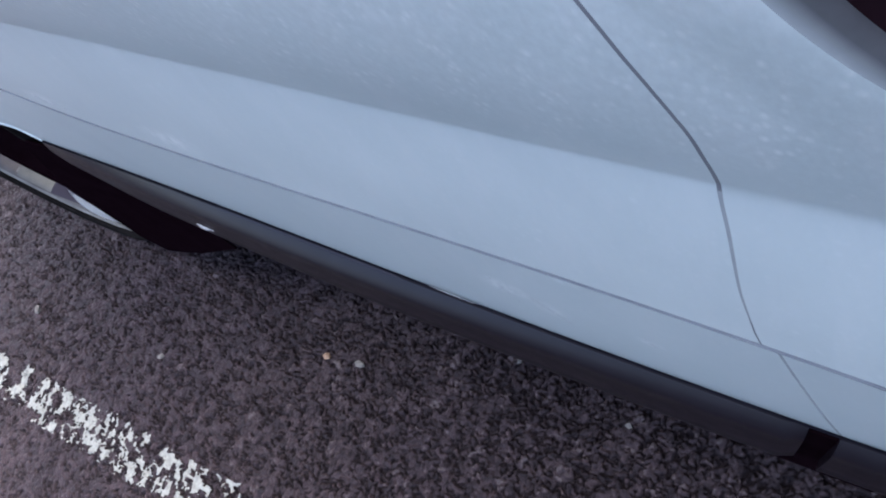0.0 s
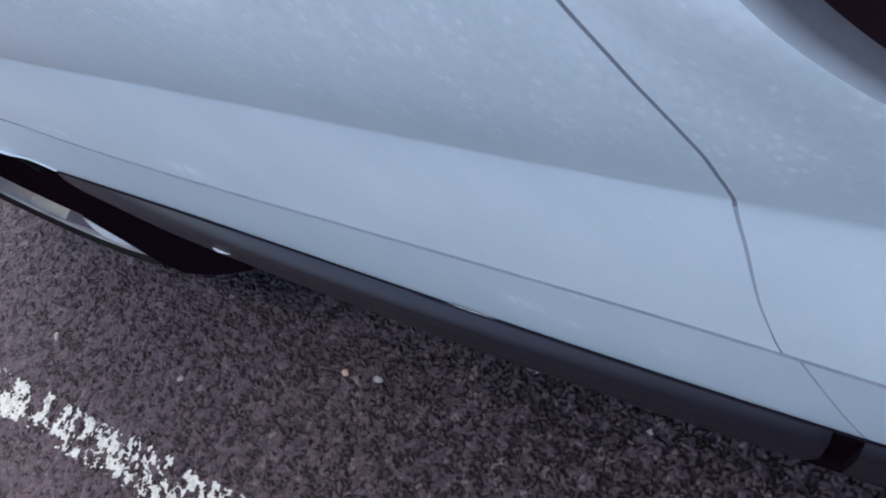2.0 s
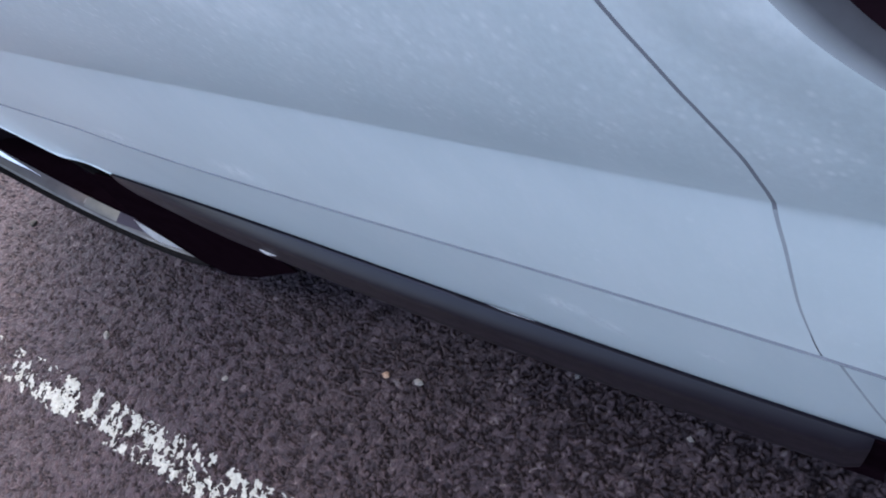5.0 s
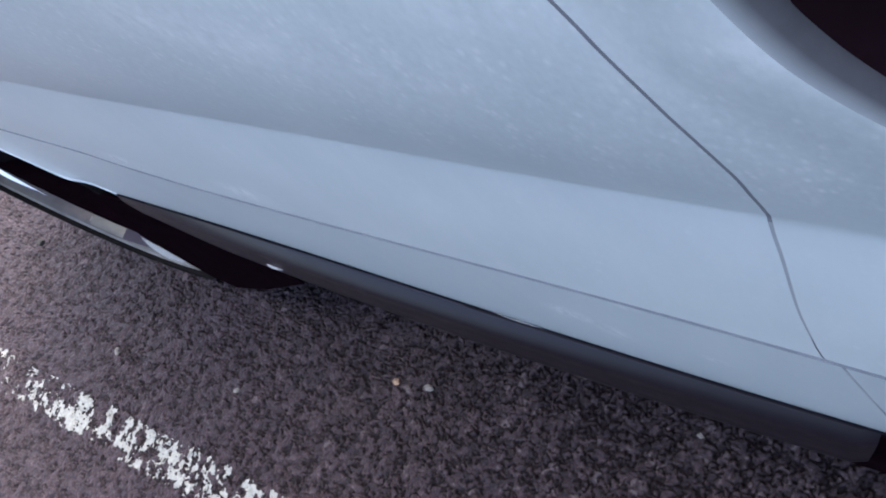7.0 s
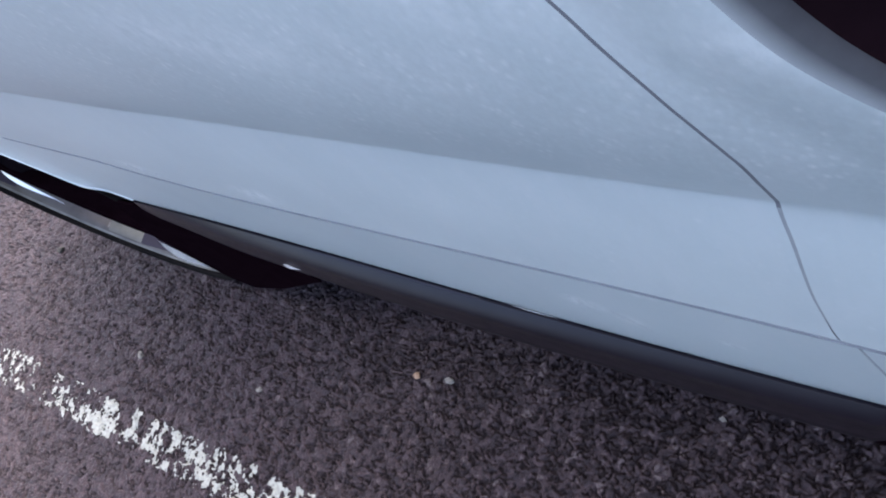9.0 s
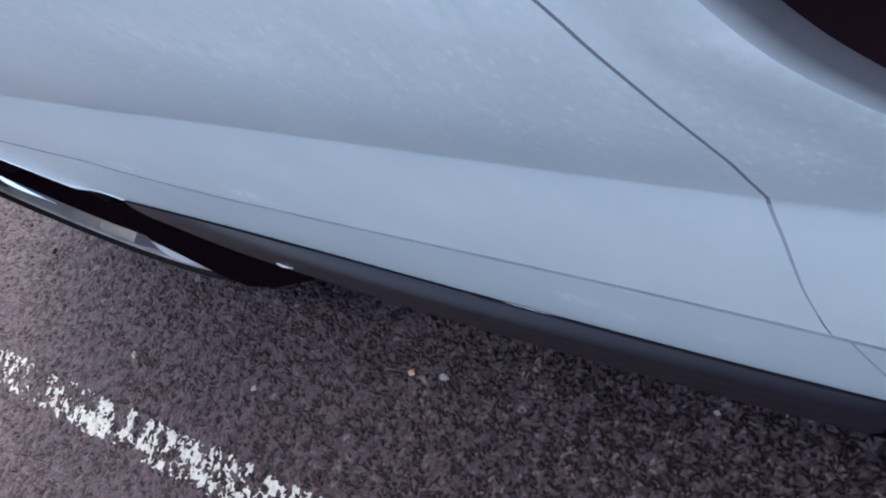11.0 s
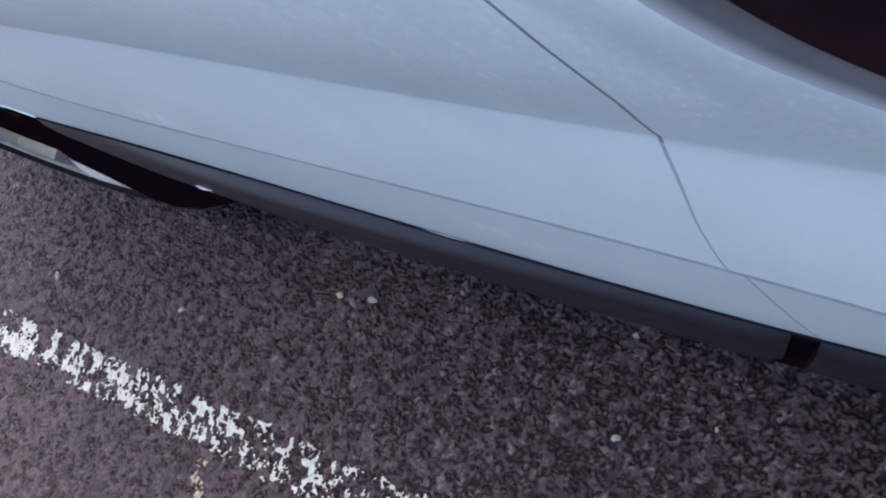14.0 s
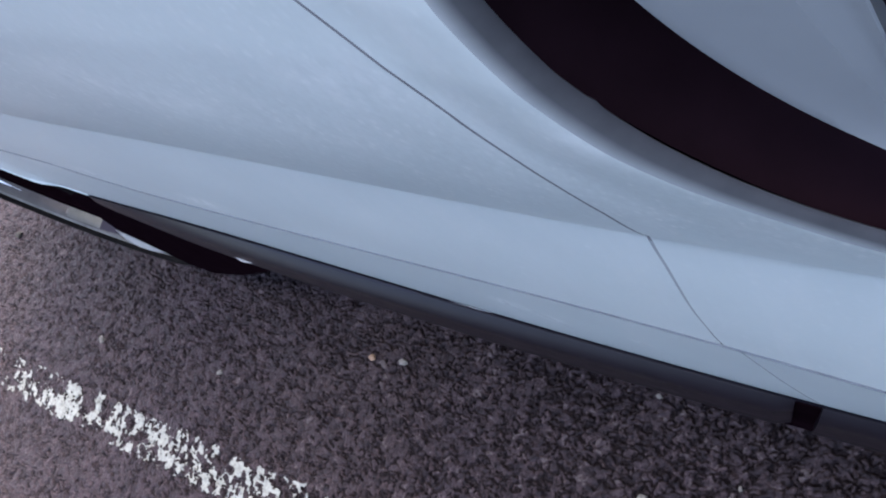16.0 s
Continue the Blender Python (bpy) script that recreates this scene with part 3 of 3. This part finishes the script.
def scuff(x0, z0, x1, z1, width, seed, parent):
    """A broken streak of scraped paint from x0, z0 to x1, z1."""
    bm = bmesh.new()
    r = random.Random(seed)
    n = max(4, int(math.hypot(x1 - x0, z1 - z0) / 0.0022))
    for i in range(n):
        t = (i + r.random()) / n
        for _ in range(3):
            cx = x0 + (x1 - x0) * t + r.gauss(0, width * 0.35)
            cz = z0 + (z1 - z0) * t + r.gauss(0, width * 1.1)
            a = math.pi / 2 + r.gauss(0, 0.35)
            ln, wd = r.uniform(0.0008, 0.0030), r.uniform(0.0003, 0.0009)
            ring_pts = []
            for k in range(7):
                b = math.tau * k / 7
                u, v = ln * math.cos(b) * r.uniform(0.7, 1.1), wd * math.sin(b) * r.uniform(0.7, 1.2)
                x, z = cx + u * math.cos(a) - v * math.sin(a), cz + u * math.sin(a) + v * math.cos(a)
                ring_pts.append(bm.verts.new(P3(x, skin(x, z) + (0.0002 if z < Z_DOOR else -0.0002), z)))
            bm.faces.new(ring_pts)
    bm.transform(CAR_AT)
    return part("scuff", bm, SCUFF, parent, "pale scraped paint")


scuff(0.240, 0.530, 0.231, 0.506, 0.0062, 1, front_sill)
scuff(0.215, 0.518, 0.198, 0.487, 0.0014, 2, front_sill)
scuff(0.144, 0.512, 0.139, 0.503, 0.0012, 3, front_sill)
scuff(0.63, 0.5960, 0.585, 0.5945, 0.0022, 6, door)
rows = []
for i in range(15):
    x = 0.292 + 0.044 * i / 14
    h = 0.00045 * math.sin(math.pi * (i + 0.2) / 14.4) ** 0.7 * (1.0 if i % 4 else 0.7)
    rows.append([P3(x, skin(x, Z_SILL + h * v) - 0.0003 - 0.8 * h * (1 - v / 2), Z_SILL + 0.0004 + h * v) for v in (0.0, 1.0, 2.0)])
car_part("chip", grid_bm(rows), SCUFF, front_sill, "bare white chip along the sill's lower edge")
# a glint on the skirt's lower edge, put in as a small bright piece
rows = []
for i in range(13):
    x = 0.612 + 0.026 * i / 12
    h = 0.0017 * math.sin(math.pi * ((i + 0.3) / 12.6) ** 1.5) + 0.0003
    rows.append([P3(x, skirt_low(x) + 0.0014 - h * (1 - v), 0.3845 + h * (2 * v - 1)) for v in (0.0, 0.33, 0.67, 1.0)])
car_part("skirt_glint", grid_bm(rows), GLINT, skirt_front, "small bright piece standing for a glint on the skirt's lower edge")

# upper body, closed all round
def ring(x, half, z0, z1, mid=-0.875, r=0.10, n=6):
    """A rounded section across the car at x."""
    out = []
    for cx, cz, a0 in ((mid + half - r, z1 - r, 0), (mid - half + r, z1 - r, 90)):
        for i in range(n + 1):
            a = radians(a0 + 90 * i / n)
            out.append((x, cx + r * math.cos(a), cz + r * math.sin(a)))
    return [(x, mid + half, z0)] + out + [(x, mid - half, z0)]


car_part("bonnet", grid_bm([ring(x, h, 0.60, z, r=0.09) for x, h, z in ((0.99, 0.70, 1.085), (1.2, 0.69, 1.05), (1.45, 0.66, 0.98), (1.62, 0.60, 0.88), (1.72, 0.5, 0.74))]), SILVER)
car_part("front_bumper", box_bm(1.55, 1.78, -1.52, -0.22, 0.30, 0.66, 0.07), SILVER)
car_part("rear_bumper", box_bm(-1.22, -1.0, -1.60, -0.16, 0.34, 0.72, 0.07), SILVER)
car_part("tailgate", grid_bm([ring(x, h, 0.6, z, r=0.08) for x, h, z in ((-1.0, 0.70, 1.09), (-1.10, 0.69, 1.06), (-1.16, 0.62, 0.95))]), SILVER)
cabin = [(-1.08, 0.66, 1.09), (-0.95, 0.62, 1.38), (-0.80, 0.57, 1.50), (-0.3, 0.58, 1.545), (0.15, 0.57, 1.53), (0.38, 0.56, 1.48), (0.72, 0.62, 1.24), (0.99, 0.67, 1.085)]
car_part("roof", grid_bm([ring(x, h, 1.06, z, r=min(0.12, 0.45 * (z - 1.04))) for x, h, z in cabin]), SILVER)


rows = []
for x in levels(-1.0, 0.98, 40):
    rows.append([P3(x, skin(x, Z_TOP) + d, Z_TOP + dz) for d, dz in ((0.0, -0.002), (0.006, 0.006), (0.02, 0.010), (0.06, 0.006), (0.12, -0.004))])
car_part("door_shoulder", grid_bm(rows), SILVER, None, "silver shoulder under the side windows")


def pane(name, quad):
    a, b, c, d = (Vector(q) for q in quad)
    bm = grid_bm([[tuple((a * (1 - u) + b * u) * (1 - v) + (d * (1 - u) + c * u) * v) for u in (0, 0.33, 0.66, 1)] for v in (0, 0.5, 1)])
    thicken(bm, 0.004)
    return car_part(name, bm, GLASS, None, "dark tinted side glass")


pane("side_window", ((0.70, -0.228, 1.125), (0.14, -0.238, 1.125), (0.10, -0.292, 1.43), (0.34, -0.300, 1.42)))
pane("quarter_window", ((0.06, -0.238, 1.125), (-0.78, -0.232, 1.125), (-0.70, -0.292, 1.40), (0.02, -0.290, 1.44)))
rows = []
for z in levels(0.45, 1.06, 8):
    rows.append([(x, -1.66 - 0.02 * math.sin((z - 0.45) * 5), z) for x in levels(-1.0, 1.0, 12)])
far_side = grid_bm(rows)
car_part("far_side_panel", thicken(far_side, 0.01), SILVER)


# wheels
def wheel(x, inn, turn, outward=1):
    hub = new("wheel")
    hub.parent = car
    hub.matrix_basis = CAR_AT @ pose(x, -inn, 0.33, 0, 0, turn + (0 if outward > 0 else 180))
    tagged(hub, "silver alloy wheel with a low black tyre")
    tyre = lathe_bm([(0.270, -0.19), (0.292, -0.205), (0.318, -0.2), (0.328, -0.18), (0.330, -0.15), (0.330, -0.05), (0.3285, -0.02), (0.3270, -0.003),
                     (0.3245, 0.0040), (0.3215, 0.0056), (0.3180, 0.0050), (0.3145, 0.0028), (0.3125, -0.002), (0.311, -0.008), (0.306, -0.03)], 140)
    part("tyre", tyre, RUBBER, hub, "black tyre with a dusty sidewall")
    rim = lathe_bm([(0.3095, -0.0065), (0.3105, -0.0045), (0.3115, -0.0032), (0.3125, -0.0026), (0.3135, -0.004), (0.3135, -0.012)], 140)
    part("rim", rim, ALLOY, hub, "silver rim flange")
    part("dish", lathe_bm([(0.3095, -0.0065), (0.3078, -0.0080), (0.3060, -0.0110), (0.3045, -0.016), (0.3035, -0.022), (0.3025, -0.0275)], 140), DISH, hub, "dull grey dish of the wheel")
    part("barrel", lathe_bm([(0.3025, -0.0275), (0.288, -0.031), (0.276, -0.10), (0.255, -0.19), (0.05, -0.195)], 90), VOID, hub, "inner barrel painted black for its shade")
    def sector(a0, a1, d0, d1, lift, steps=14):
        """A strip on the dish from a0 to a1 degrees; d0, d1 give its two depths along it."""
        rows = []
        for i in range(steps + 1):
            u = i / steps
            a = radians(a0 + (a1 - a0) * u)
            row = []
            for v in (0.0, 0.33, 0.67, 1.0):
                d = d0(u) + (d1(u) - d0(u)) * v
                r = lerp([(0.0065, 0.3095), (0.008, 0.3078), (0.011, 0.3060), (0.016, 0.3045), (0.022, 0.3035), (0.0275, 0.3025), (0.04, 0.300)], d) - lift
                row.append((r * math.cos(a), -d + lift * 0.5, r * math.sin(a)))
            rows.append(row)
        return grid_bm(rows)

    for k in range(6):
        a0 = -67.0 + 60.0 * k
        a = radians(a0 - 9.0)
        pts = []
        for i in range(9):
            r = 0.045 + (0.299 - 0.045) * i / 8
            half = 0.024 - 0.006 * math.sin(math.pi * i / 8)
            row = []
            for sd, d in ((-1.0, 0.04), (-1.0, 0.012), (-0.9, 0.003), (0.0, 0.0), (0.9, 0.003), (1.0, 0.012), (1.0, 0.04)):
                t = half * sd
                row.append((r * math.cos(a) - t * math.sin(a), -0.034 - 0.012 * (1 - i / 8) - d, r * math.sin(a) + t * math.cos(a)))
            pts.append(row)
        spoke = part("spoke", grid_bm(pts), SPOKE, hub, "dark grey spoke")
        part("spoke_foot", sector(a0, a0 - 14.0, lambda u: 0.0085 + 0.004 * u, lambda u: 0.0285, 0.0008), FOOT, spoke, "dark foot of the spoke")
        part("spoke_flank", sector(a0 + 13.0, a0, lambda u: 0.0090, lambda u: 0.0285, 0.0004), FLANK, spoke, "light grey flank of the spoke")
        part("flank_edge", sector(a0 + 13.5, a0 + 13.0, lambda u: 0.0140, lambda u: 0.0240, 0.0012, 4), ALLOY, spoke, "thin bright edge on the flank")
        if k == 0:
            continue
        part("machined_edge", sector(a0 - 7.5, a0 - 30.0, lambda u: 0.0275 - 0.0065 * math.sin(math.pi * min(1.0, u * 1.15) ** 0.7) - 0.006 * u, lambda u: 0.0280 - 0.006 * u, 0.0014), POLISH, spoke, "bright machined edge of the spoke")
    part("hub_cap", lathe_bm([(0.0, -0.034), (0.03, -0.035), (0.05, -0.040), (0.056, -0.06)], 40), SPOKE, hub)
    part("brake_disc", lathe_bm([(0.05, -0.09), (0.135, -0.09), (0.137, -0.094), (0.135, -0.10), (0.05, -0.10)], 64), DISC, hub, "brake disc darkened for shade inside the wheel")
    return hub


# near-black paints the wheel's inner shade onto spokes and hub cap
SPOKE = black_plastic("shade-black wheel paint", 0.004, 0.8, 0.0, VEIL)
FOOT = black_plastic("dark grey wheel paint", 0.022, 0.5, 0.2, VEIL)
POLISH, pn, pl, pb = material("bright machined alloy", 0.3, 0.9)
pc = ramp(pn, pl, noise_node(pn, pl, 80, 4).outputs["Fac"], [(0.3, (0.72, 0.72, 0.74)), (0.7, (0.86, 0.86, 0.87))])
pl.new(pc.outputs["Color"], pb.inputs["Base Color"])
FLANK, kn, kl, kb = material("light grey alloy", 0.45, 0.6)
kc = ramp(kn, kl, noise_node(kn, kl, 40, 4).outputs["Fac"], [(0.3, (0.070, 0.070, 0.066)), (0.7, (0.105, 0.105, 0.098))])
kl.new(kc.outputs["Color"], kb.inputs["Base Color"])
DISH, en, el, eb = material("dull grey alloy", 0.42, 0.7)
ec = ramp(en, el, noise_node(en, el, 25, 4).outputs["Fac"], [(0.3, (0.058, 0.050, 0.048)), (0.7, (0.096, 0.084, 0.080))])
el.new(ec.outputs["Color"], eb.inputs["Base Color"])
# steel kept near black, painting in the shade behind the spokes
DISC, dn, dl, db = material("shade-darkened steel", 0.8, 0.1, 0.0, 0.05)
dc = ramp(dn, dl, noise_node(dn, dl, 60, 4).outputs["Fac"], [(0.3, (0.008, 0.006, 0.006)), (0.7, (0.016, 0.012, 0.011))])
dl.new(dc.outputs["Color"], db.inputs["Base Color"])
wheel(1.25, 0.1597, -0.9)
wheel(-0.72, 0.160, 0)
wheel(1.25, 1.60, 180, 1)
wheel(-0.72, 1.60, 180, 1)


# ---- the ground: one sheet, fine where it is seen from close by ----
CELL = 0.0096
rng = np.random.default_rng(7)
NX, NY = 360, 205
jit = rng.random((NX, NY, 2)) * 0.86 + 0.07
tone = 0.40 + 0.56 * rng.random((NX, NY))
top = rng.random((NX, NY))
tilt = rng.normal(0, 1, (NX, NY, 2))
pale = rng.random((NX, NY)) > 0.9955
tone = np.where(pale, 1.0, tone * 0.86)
OX, OY = -0.2, -0.9


def value_noise(x, y, scale, seed):
    g = np.random.default_rng(seed).random((256, 256))
    u, v = x * scale + 1000.0, y * scale + 1000.0
    i, j = np.floor(u).astype(int), np.floor(v).astype(int)
    a, b = u - i, v - j
    a, b = a * a * (3 - 2 * a), b * b * (3 - 2 * b)
    i, j = i % 255, j % 255
    return (g[i, j] * (1 - a) + g[i + 1, j] * a) * (1 - b) + (g[i, j + 1] * (1 - a) + g[i + 1, j + 1] * a) * b


def stones(x, y):
    """Height and tone of the chippings at x, y; shade in the gaps is painted into the tone."""
    wx = x + 0.0105 * (value_noise(x, y, 150, 3) - 0.5) + 0.0030 * (value_noise(x, y, 420, 13) - 0.5)
    wy = y + 0.0105 * (value_noise(x, y, 150, 4) - 0.5) + 0.0030 * (value_noise(x, y, 420, 14) - 0.5)
    u, v = (wx - OX) / CELL, (wy - OY) / CELL
    i, j = np.floor(u).astype(int), np.floor(v).astype(int)
    f1 = np.full(x.shape, 9.0)
    f2 = np.full(x.shape, 9.0)
    bi, bj = np.zeros_like(i), np.zeros_like(j)
    bx, by = np.zeros_like(u), np.zeros_like(v)
    for di in (-1, 0, 1):
        for dj in (-1, 0, 1):
            a, b = np.clip(i + di, 0, NX - 1), np.clip(j + dj, 0, NY - 1)
            dx, dy = u - (a + jit[a, b, 0]), v - (b + jit[a, b, 1])
            d = np.hypot(dx, dy) * (0.85 + 0.3 * top[a, b])
            near = d < f1
            f2 = np.where(near, f1, np.minimum(f2, d))
            bi, bj = np.where(near, a, bi), np.where(near, b, bj)
            bx, by = np.where(near, dx, bx), np.where(near, dy, by)
            f1 = np.where(near, d, f1)
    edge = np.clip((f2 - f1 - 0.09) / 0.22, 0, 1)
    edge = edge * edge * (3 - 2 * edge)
    # gaps close up as x grows, painting in the far ground's sheen
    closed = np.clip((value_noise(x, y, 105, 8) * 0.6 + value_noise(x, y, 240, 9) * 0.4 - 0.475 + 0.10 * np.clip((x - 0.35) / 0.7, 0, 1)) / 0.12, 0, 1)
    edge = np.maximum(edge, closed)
    dome = np.clip((f2 - f1) / 0.62, 0, 1) ** 0.7 - 0.6
    lift = 0.0007 + 0.0016 * top[bi, bj] + 0.0017 * dome + 0.0012 * (tilt[bi, bj, 0] * bx + tilt[bi, bj, 1] * by)
    h = -0.0037 + edge * (lift + 0.0029)
    h += 0.0004 * (value_noise(x, y, 420, 5) - 0.5) + 0.004 * (value_noise(x, y, 7, 6) - 0.5)
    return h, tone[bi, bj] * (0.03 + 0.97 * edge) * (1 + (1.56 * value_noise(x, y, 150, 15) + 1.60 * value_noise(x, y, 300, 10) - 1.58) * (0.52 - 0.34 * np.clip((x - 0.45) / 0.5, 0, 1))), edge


FX = np.concatenate([np.arange(-0.12, 0.72, 0.0013), np.arange(0.72, 1.3, 0.0019), np.arange(1.3, 1.7, 0.0026), np.arange(1.7, 2.5, 0.0044)])
FY = np.concatenate([np.arange(-0.42, -0.24, 0.0022), np.arange(-0.24, 0.30, 0.0014), np.arange(0.30, 0.66, 0.0022)])
gx, gy = np.meshgrid(FX, FY, indexing="ij")
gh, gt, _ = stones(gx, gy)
rim_x = np.minimum(gx - FX[0], FX[-1] - gx)
rim_y = np.minimum(gy - FY[0], FY[-1] - gy)
gh = gh * np.clip(np.minimum(rim_x, rim_y) / 0.03, 0, 1)


def sheet(name, xs, ys, zs, attr, keep=None, outer=False):
    n, m = xs.shape
    co = np.stack([xs, ys, zs], -1).reshape(-1, 3)
    idx = np.arange(n * m).reshape(n, m)
    quads = np.stack([idx[:-1, :-1], idx[1:, :-1], idx[1:, 1:], idx[:-1, 1:]], -1).reshape(-1, 4)
    if keep is not None:
        quads = quads[keep.reshape(-1)]
        used = np.unique(quads)
        remap = np.zeros(n * m, int)
        remap[used] = np.arange(len(used))
        co, quads, attr = co[used], remap[quads], attr.reshape(-1)[used]
    attr = attr.reshape(-1)
    if outer:
        x0, x1, y0, y1 = xs.min(), xs.max(), ys.min(), ys.max()
        far = 400.0
        k = len(co)
        extra = np.array([(a, b, 0.0) for b in (-far, y0, y1, far) for a in (-far, x0, x1, far)])
        more = [(k + 4 * r + c, k + 4 * r + c + 1, k + 4 * r + c + 5, k + 4 * r + c + 4) for r in range(3) for c in range(3) if (r, c) != (1, 1)]
        co, quads, attr = np.vstack([co, extra]), np.vstack([quads, more]), np.concatenate([attr, np.full(16, 0.34)])
    me = bpy.data.meshes.new(name)
    me.vertices.add(len(co))
    me.vertices.foreach_set("co", co.astype(np.float32).ravel())
    me.loops.add(len(quads) * 4)
    me.loops.foreach_set("vertex_index", quads.astype(np.int32).ravel())
    me.polygons.add(len(quads))
    me.polygons.foreach_set("loop_start", np.arange(0, len(quads) * 4, 4, dtype=np.int32))
    me.polygons.foreach_set("use_smooth", np.ones(len(quads), bool))
    me.update(calc_edges=True)
    a = me.attributes.new("stone", "FLOAT", "POINT")
    a.data.foreach_set("value", attr.astype(np.float32))
    return new(name, me)


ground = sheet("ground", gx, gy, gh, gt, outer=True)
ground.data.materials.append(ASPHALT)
tagged(ground, "dark grey asphalt of coarse worn chippings", "asphalt", kind="structure")

# worn white bay line, broken through at two places
# flaked and sound places: x, y, half length, half width, wear
FLAKED = [(1.525, 0.115, 0.022, 0.030, 0.50), (1.400, 0.118, 0.050, 0.012, 0.24), (1.345, 0.122, 0.022, 0.014, 0.28), (1.262, 0.110, 0.015, 0.022, 0.60),
          (1.198, 0.118, 0.012, 0.022, 0.60), (1.200, 0.166, 0.018, 0.010, 0.50), (1.245, 0.118, 0.008, 0.020, 0.40), (0.902, 0.108, 0.012, 0.018, 0.45),
          (0.855, 0.100, 0.010, 0.010, 0.28), (0.788, 0.142, 0.018, 0.010, 0.26), (0.678, 0.118, 0.013, 0.026, 0.32), (0.625, 0.105, 0.010, 0.026, 0.28),
          (0.565, 0.120, 0.016, 0.030, 0.26), (1.600, 0.120, 0.060, 0.030, 0.10), (1.305, 0.114, 0.015, 0.013, -0.45), (1.305, 0.150, 0.022, 0.013, -0.45),
          (1.225, 0.120, 0.007, 0.022, -0.45), (1.160, 0.135, 0.011, 0.035, -0.22), (0.875, 0.112, 0.012, 0.014, -0.25)]
LX, LY = np.arange(0.02, 2.45, 0.0017), np.arange(0.085, 0.185, 0.0017)
lx, ly = np.meshgrid(LX, LY, indexing="ij")
lh, lt, le = stones(lx, ly)
mid = 0.1340 + 0.003 * (value_noise(lx, ly * 0, 9, 21) - 0.5)
off = np.abs(ly - mid) + 0.010 * (value_noise(lx, ly, 95, 22) - 0.5) + 0.006 * (value_noise(lx, ly, 260, 23) - 0.5)
wear = 0.58 * value_noise(lx * 1.15 + ly * 0.4, ly * 0.85, 95, 24) + 0.42 * value_noise(lx * 1.1, ly * 0.9, 230, 25) + 0.22 * value_noise(lx, ly, 16, 26)
for fx, fy, rx, ry, much in FLAKED:
    wear = wear + much * np.exp(-((lx - fx) / rx) ** 2 - ((ly - fy) / ry) ** 2)
worn = (off < 0.0325) & (wear + 0.24 * (1 - le) + 0.03 * np.clip((lx - 1.15) / 0.1, 0, 1) < 0.672)
keep = worn[:-1, :-1] & worn[1:, :-1] & worn[1:, 1:] & worn[:-1, 1:]
line = sheet("parking_line", lx, ly, lh * 0.75 + 0.0011, lt, keep)
line.data.materials.append(LINE)
tagged(line, "worn, flaking white painted parking line on asphalt", "parking line", kind="structure")


# loose stones
def pebble(name, x, inn, size, mat, label, seed):
    bm = bmesh.new()
    bmesh.ops.create_icosphere(bm, subdivisions=1, radius=size * 1.3)
    r = random.Random(seed)
    bmesh.ops.subdivide_edges(bm, edges=[e for e in bm.edges if r.random() < 0.35], cuts=1)
    flat = Vector((r.uniform(0.85, 1.3), r.uniform(0.6, 0.9), r.uniform(0.45, 0.65)))
    turn = Matrix.Rotation(r.uniform(0, 6.28), 3, "Z")
    for v in bm.verts:
        k = r.uniform(0.72, 1.15)
        v.co = turn @ Vector((v.co.x * flat.x * k, v.co.y * flat.y * k, v.co.z * flat.z * k))
    ob = part(name, bm, mat, smooth=False)
    ob.location = (x, -inn, size * 0.42)
    return tagged(ob, label, "stone", "loose stones on the asphalt")


pebble("pebble", 0.708, 0.103, 0.0062, TAN, "small tan stone chip lying on asphalt", 1)
pebble("pebble", 0.654, 0.110, 0.0060, PALE, "small pale angular stone on asphalt", 2)
pebble("pebble", 0.445, 0.190, 0.0036, GREY, "small pale stone close to the car", 3)
pebble("pebble", 1.290, -0.015, 0.0075, PALE, "pale round stone set on asphalt", 4)
pebble("pebble", 0.289, 0.164, 0.0030, PALE, "tiny pale grit stone near the sill", 5)
pebble("pebble", 0.983, 0.005, 0.0050, PALE, "narrow pale stone chip on asphalt", 6)
pebble("pebble", 0.274, 0.045, 0.0052, PALE, "small pale stone chip on asphalt", 7)
pebble("pebble", 1.681, 0.119, 0.0075, DARK, "small dark stone beside the front wheel", 8)
pebble("pebble", 0.172, 0.090, 0.0032, PALE, "tiny pale grit stone on asphalt", 9)

MX, MY = np.arange(0.740, 0.870, 0.0017), np.arange(0.180, 0.33, 0.0017)
kx, ky = np.meshgrid(MX, MY, indexing="ij")
kh, kt, ke = stones(kx, ky)
mo = np.abs(kx - 0.829 + 0.38 * (ky - 0.19)) + 0.016 * (value_noise(kx, ky, 90, 31) - 0.5)
mask = (mo < 0.010 + 0.20 * (ky - 0.18)) & (value_noise(kx, ky, 70, 32) * 0.6 + value_noise(kx, ky, 220, 33) * 0.4 + 0.25 * (1 - ke) < 0.55)
mark = sheet("faded_mark", kx, ky, kh * 0.85 + 0.0006, kt, mask[:-1, :-1] & mask[1:, 1:])
mark.data.materials.append(pebble_stone("faded yellow paint", (0.09, 0.075, 0.055), (0.19, 0.165, 0.125)))
tagged(mark, "faded yellowish paint mark beside the white line", "paint mark", kind="structure")
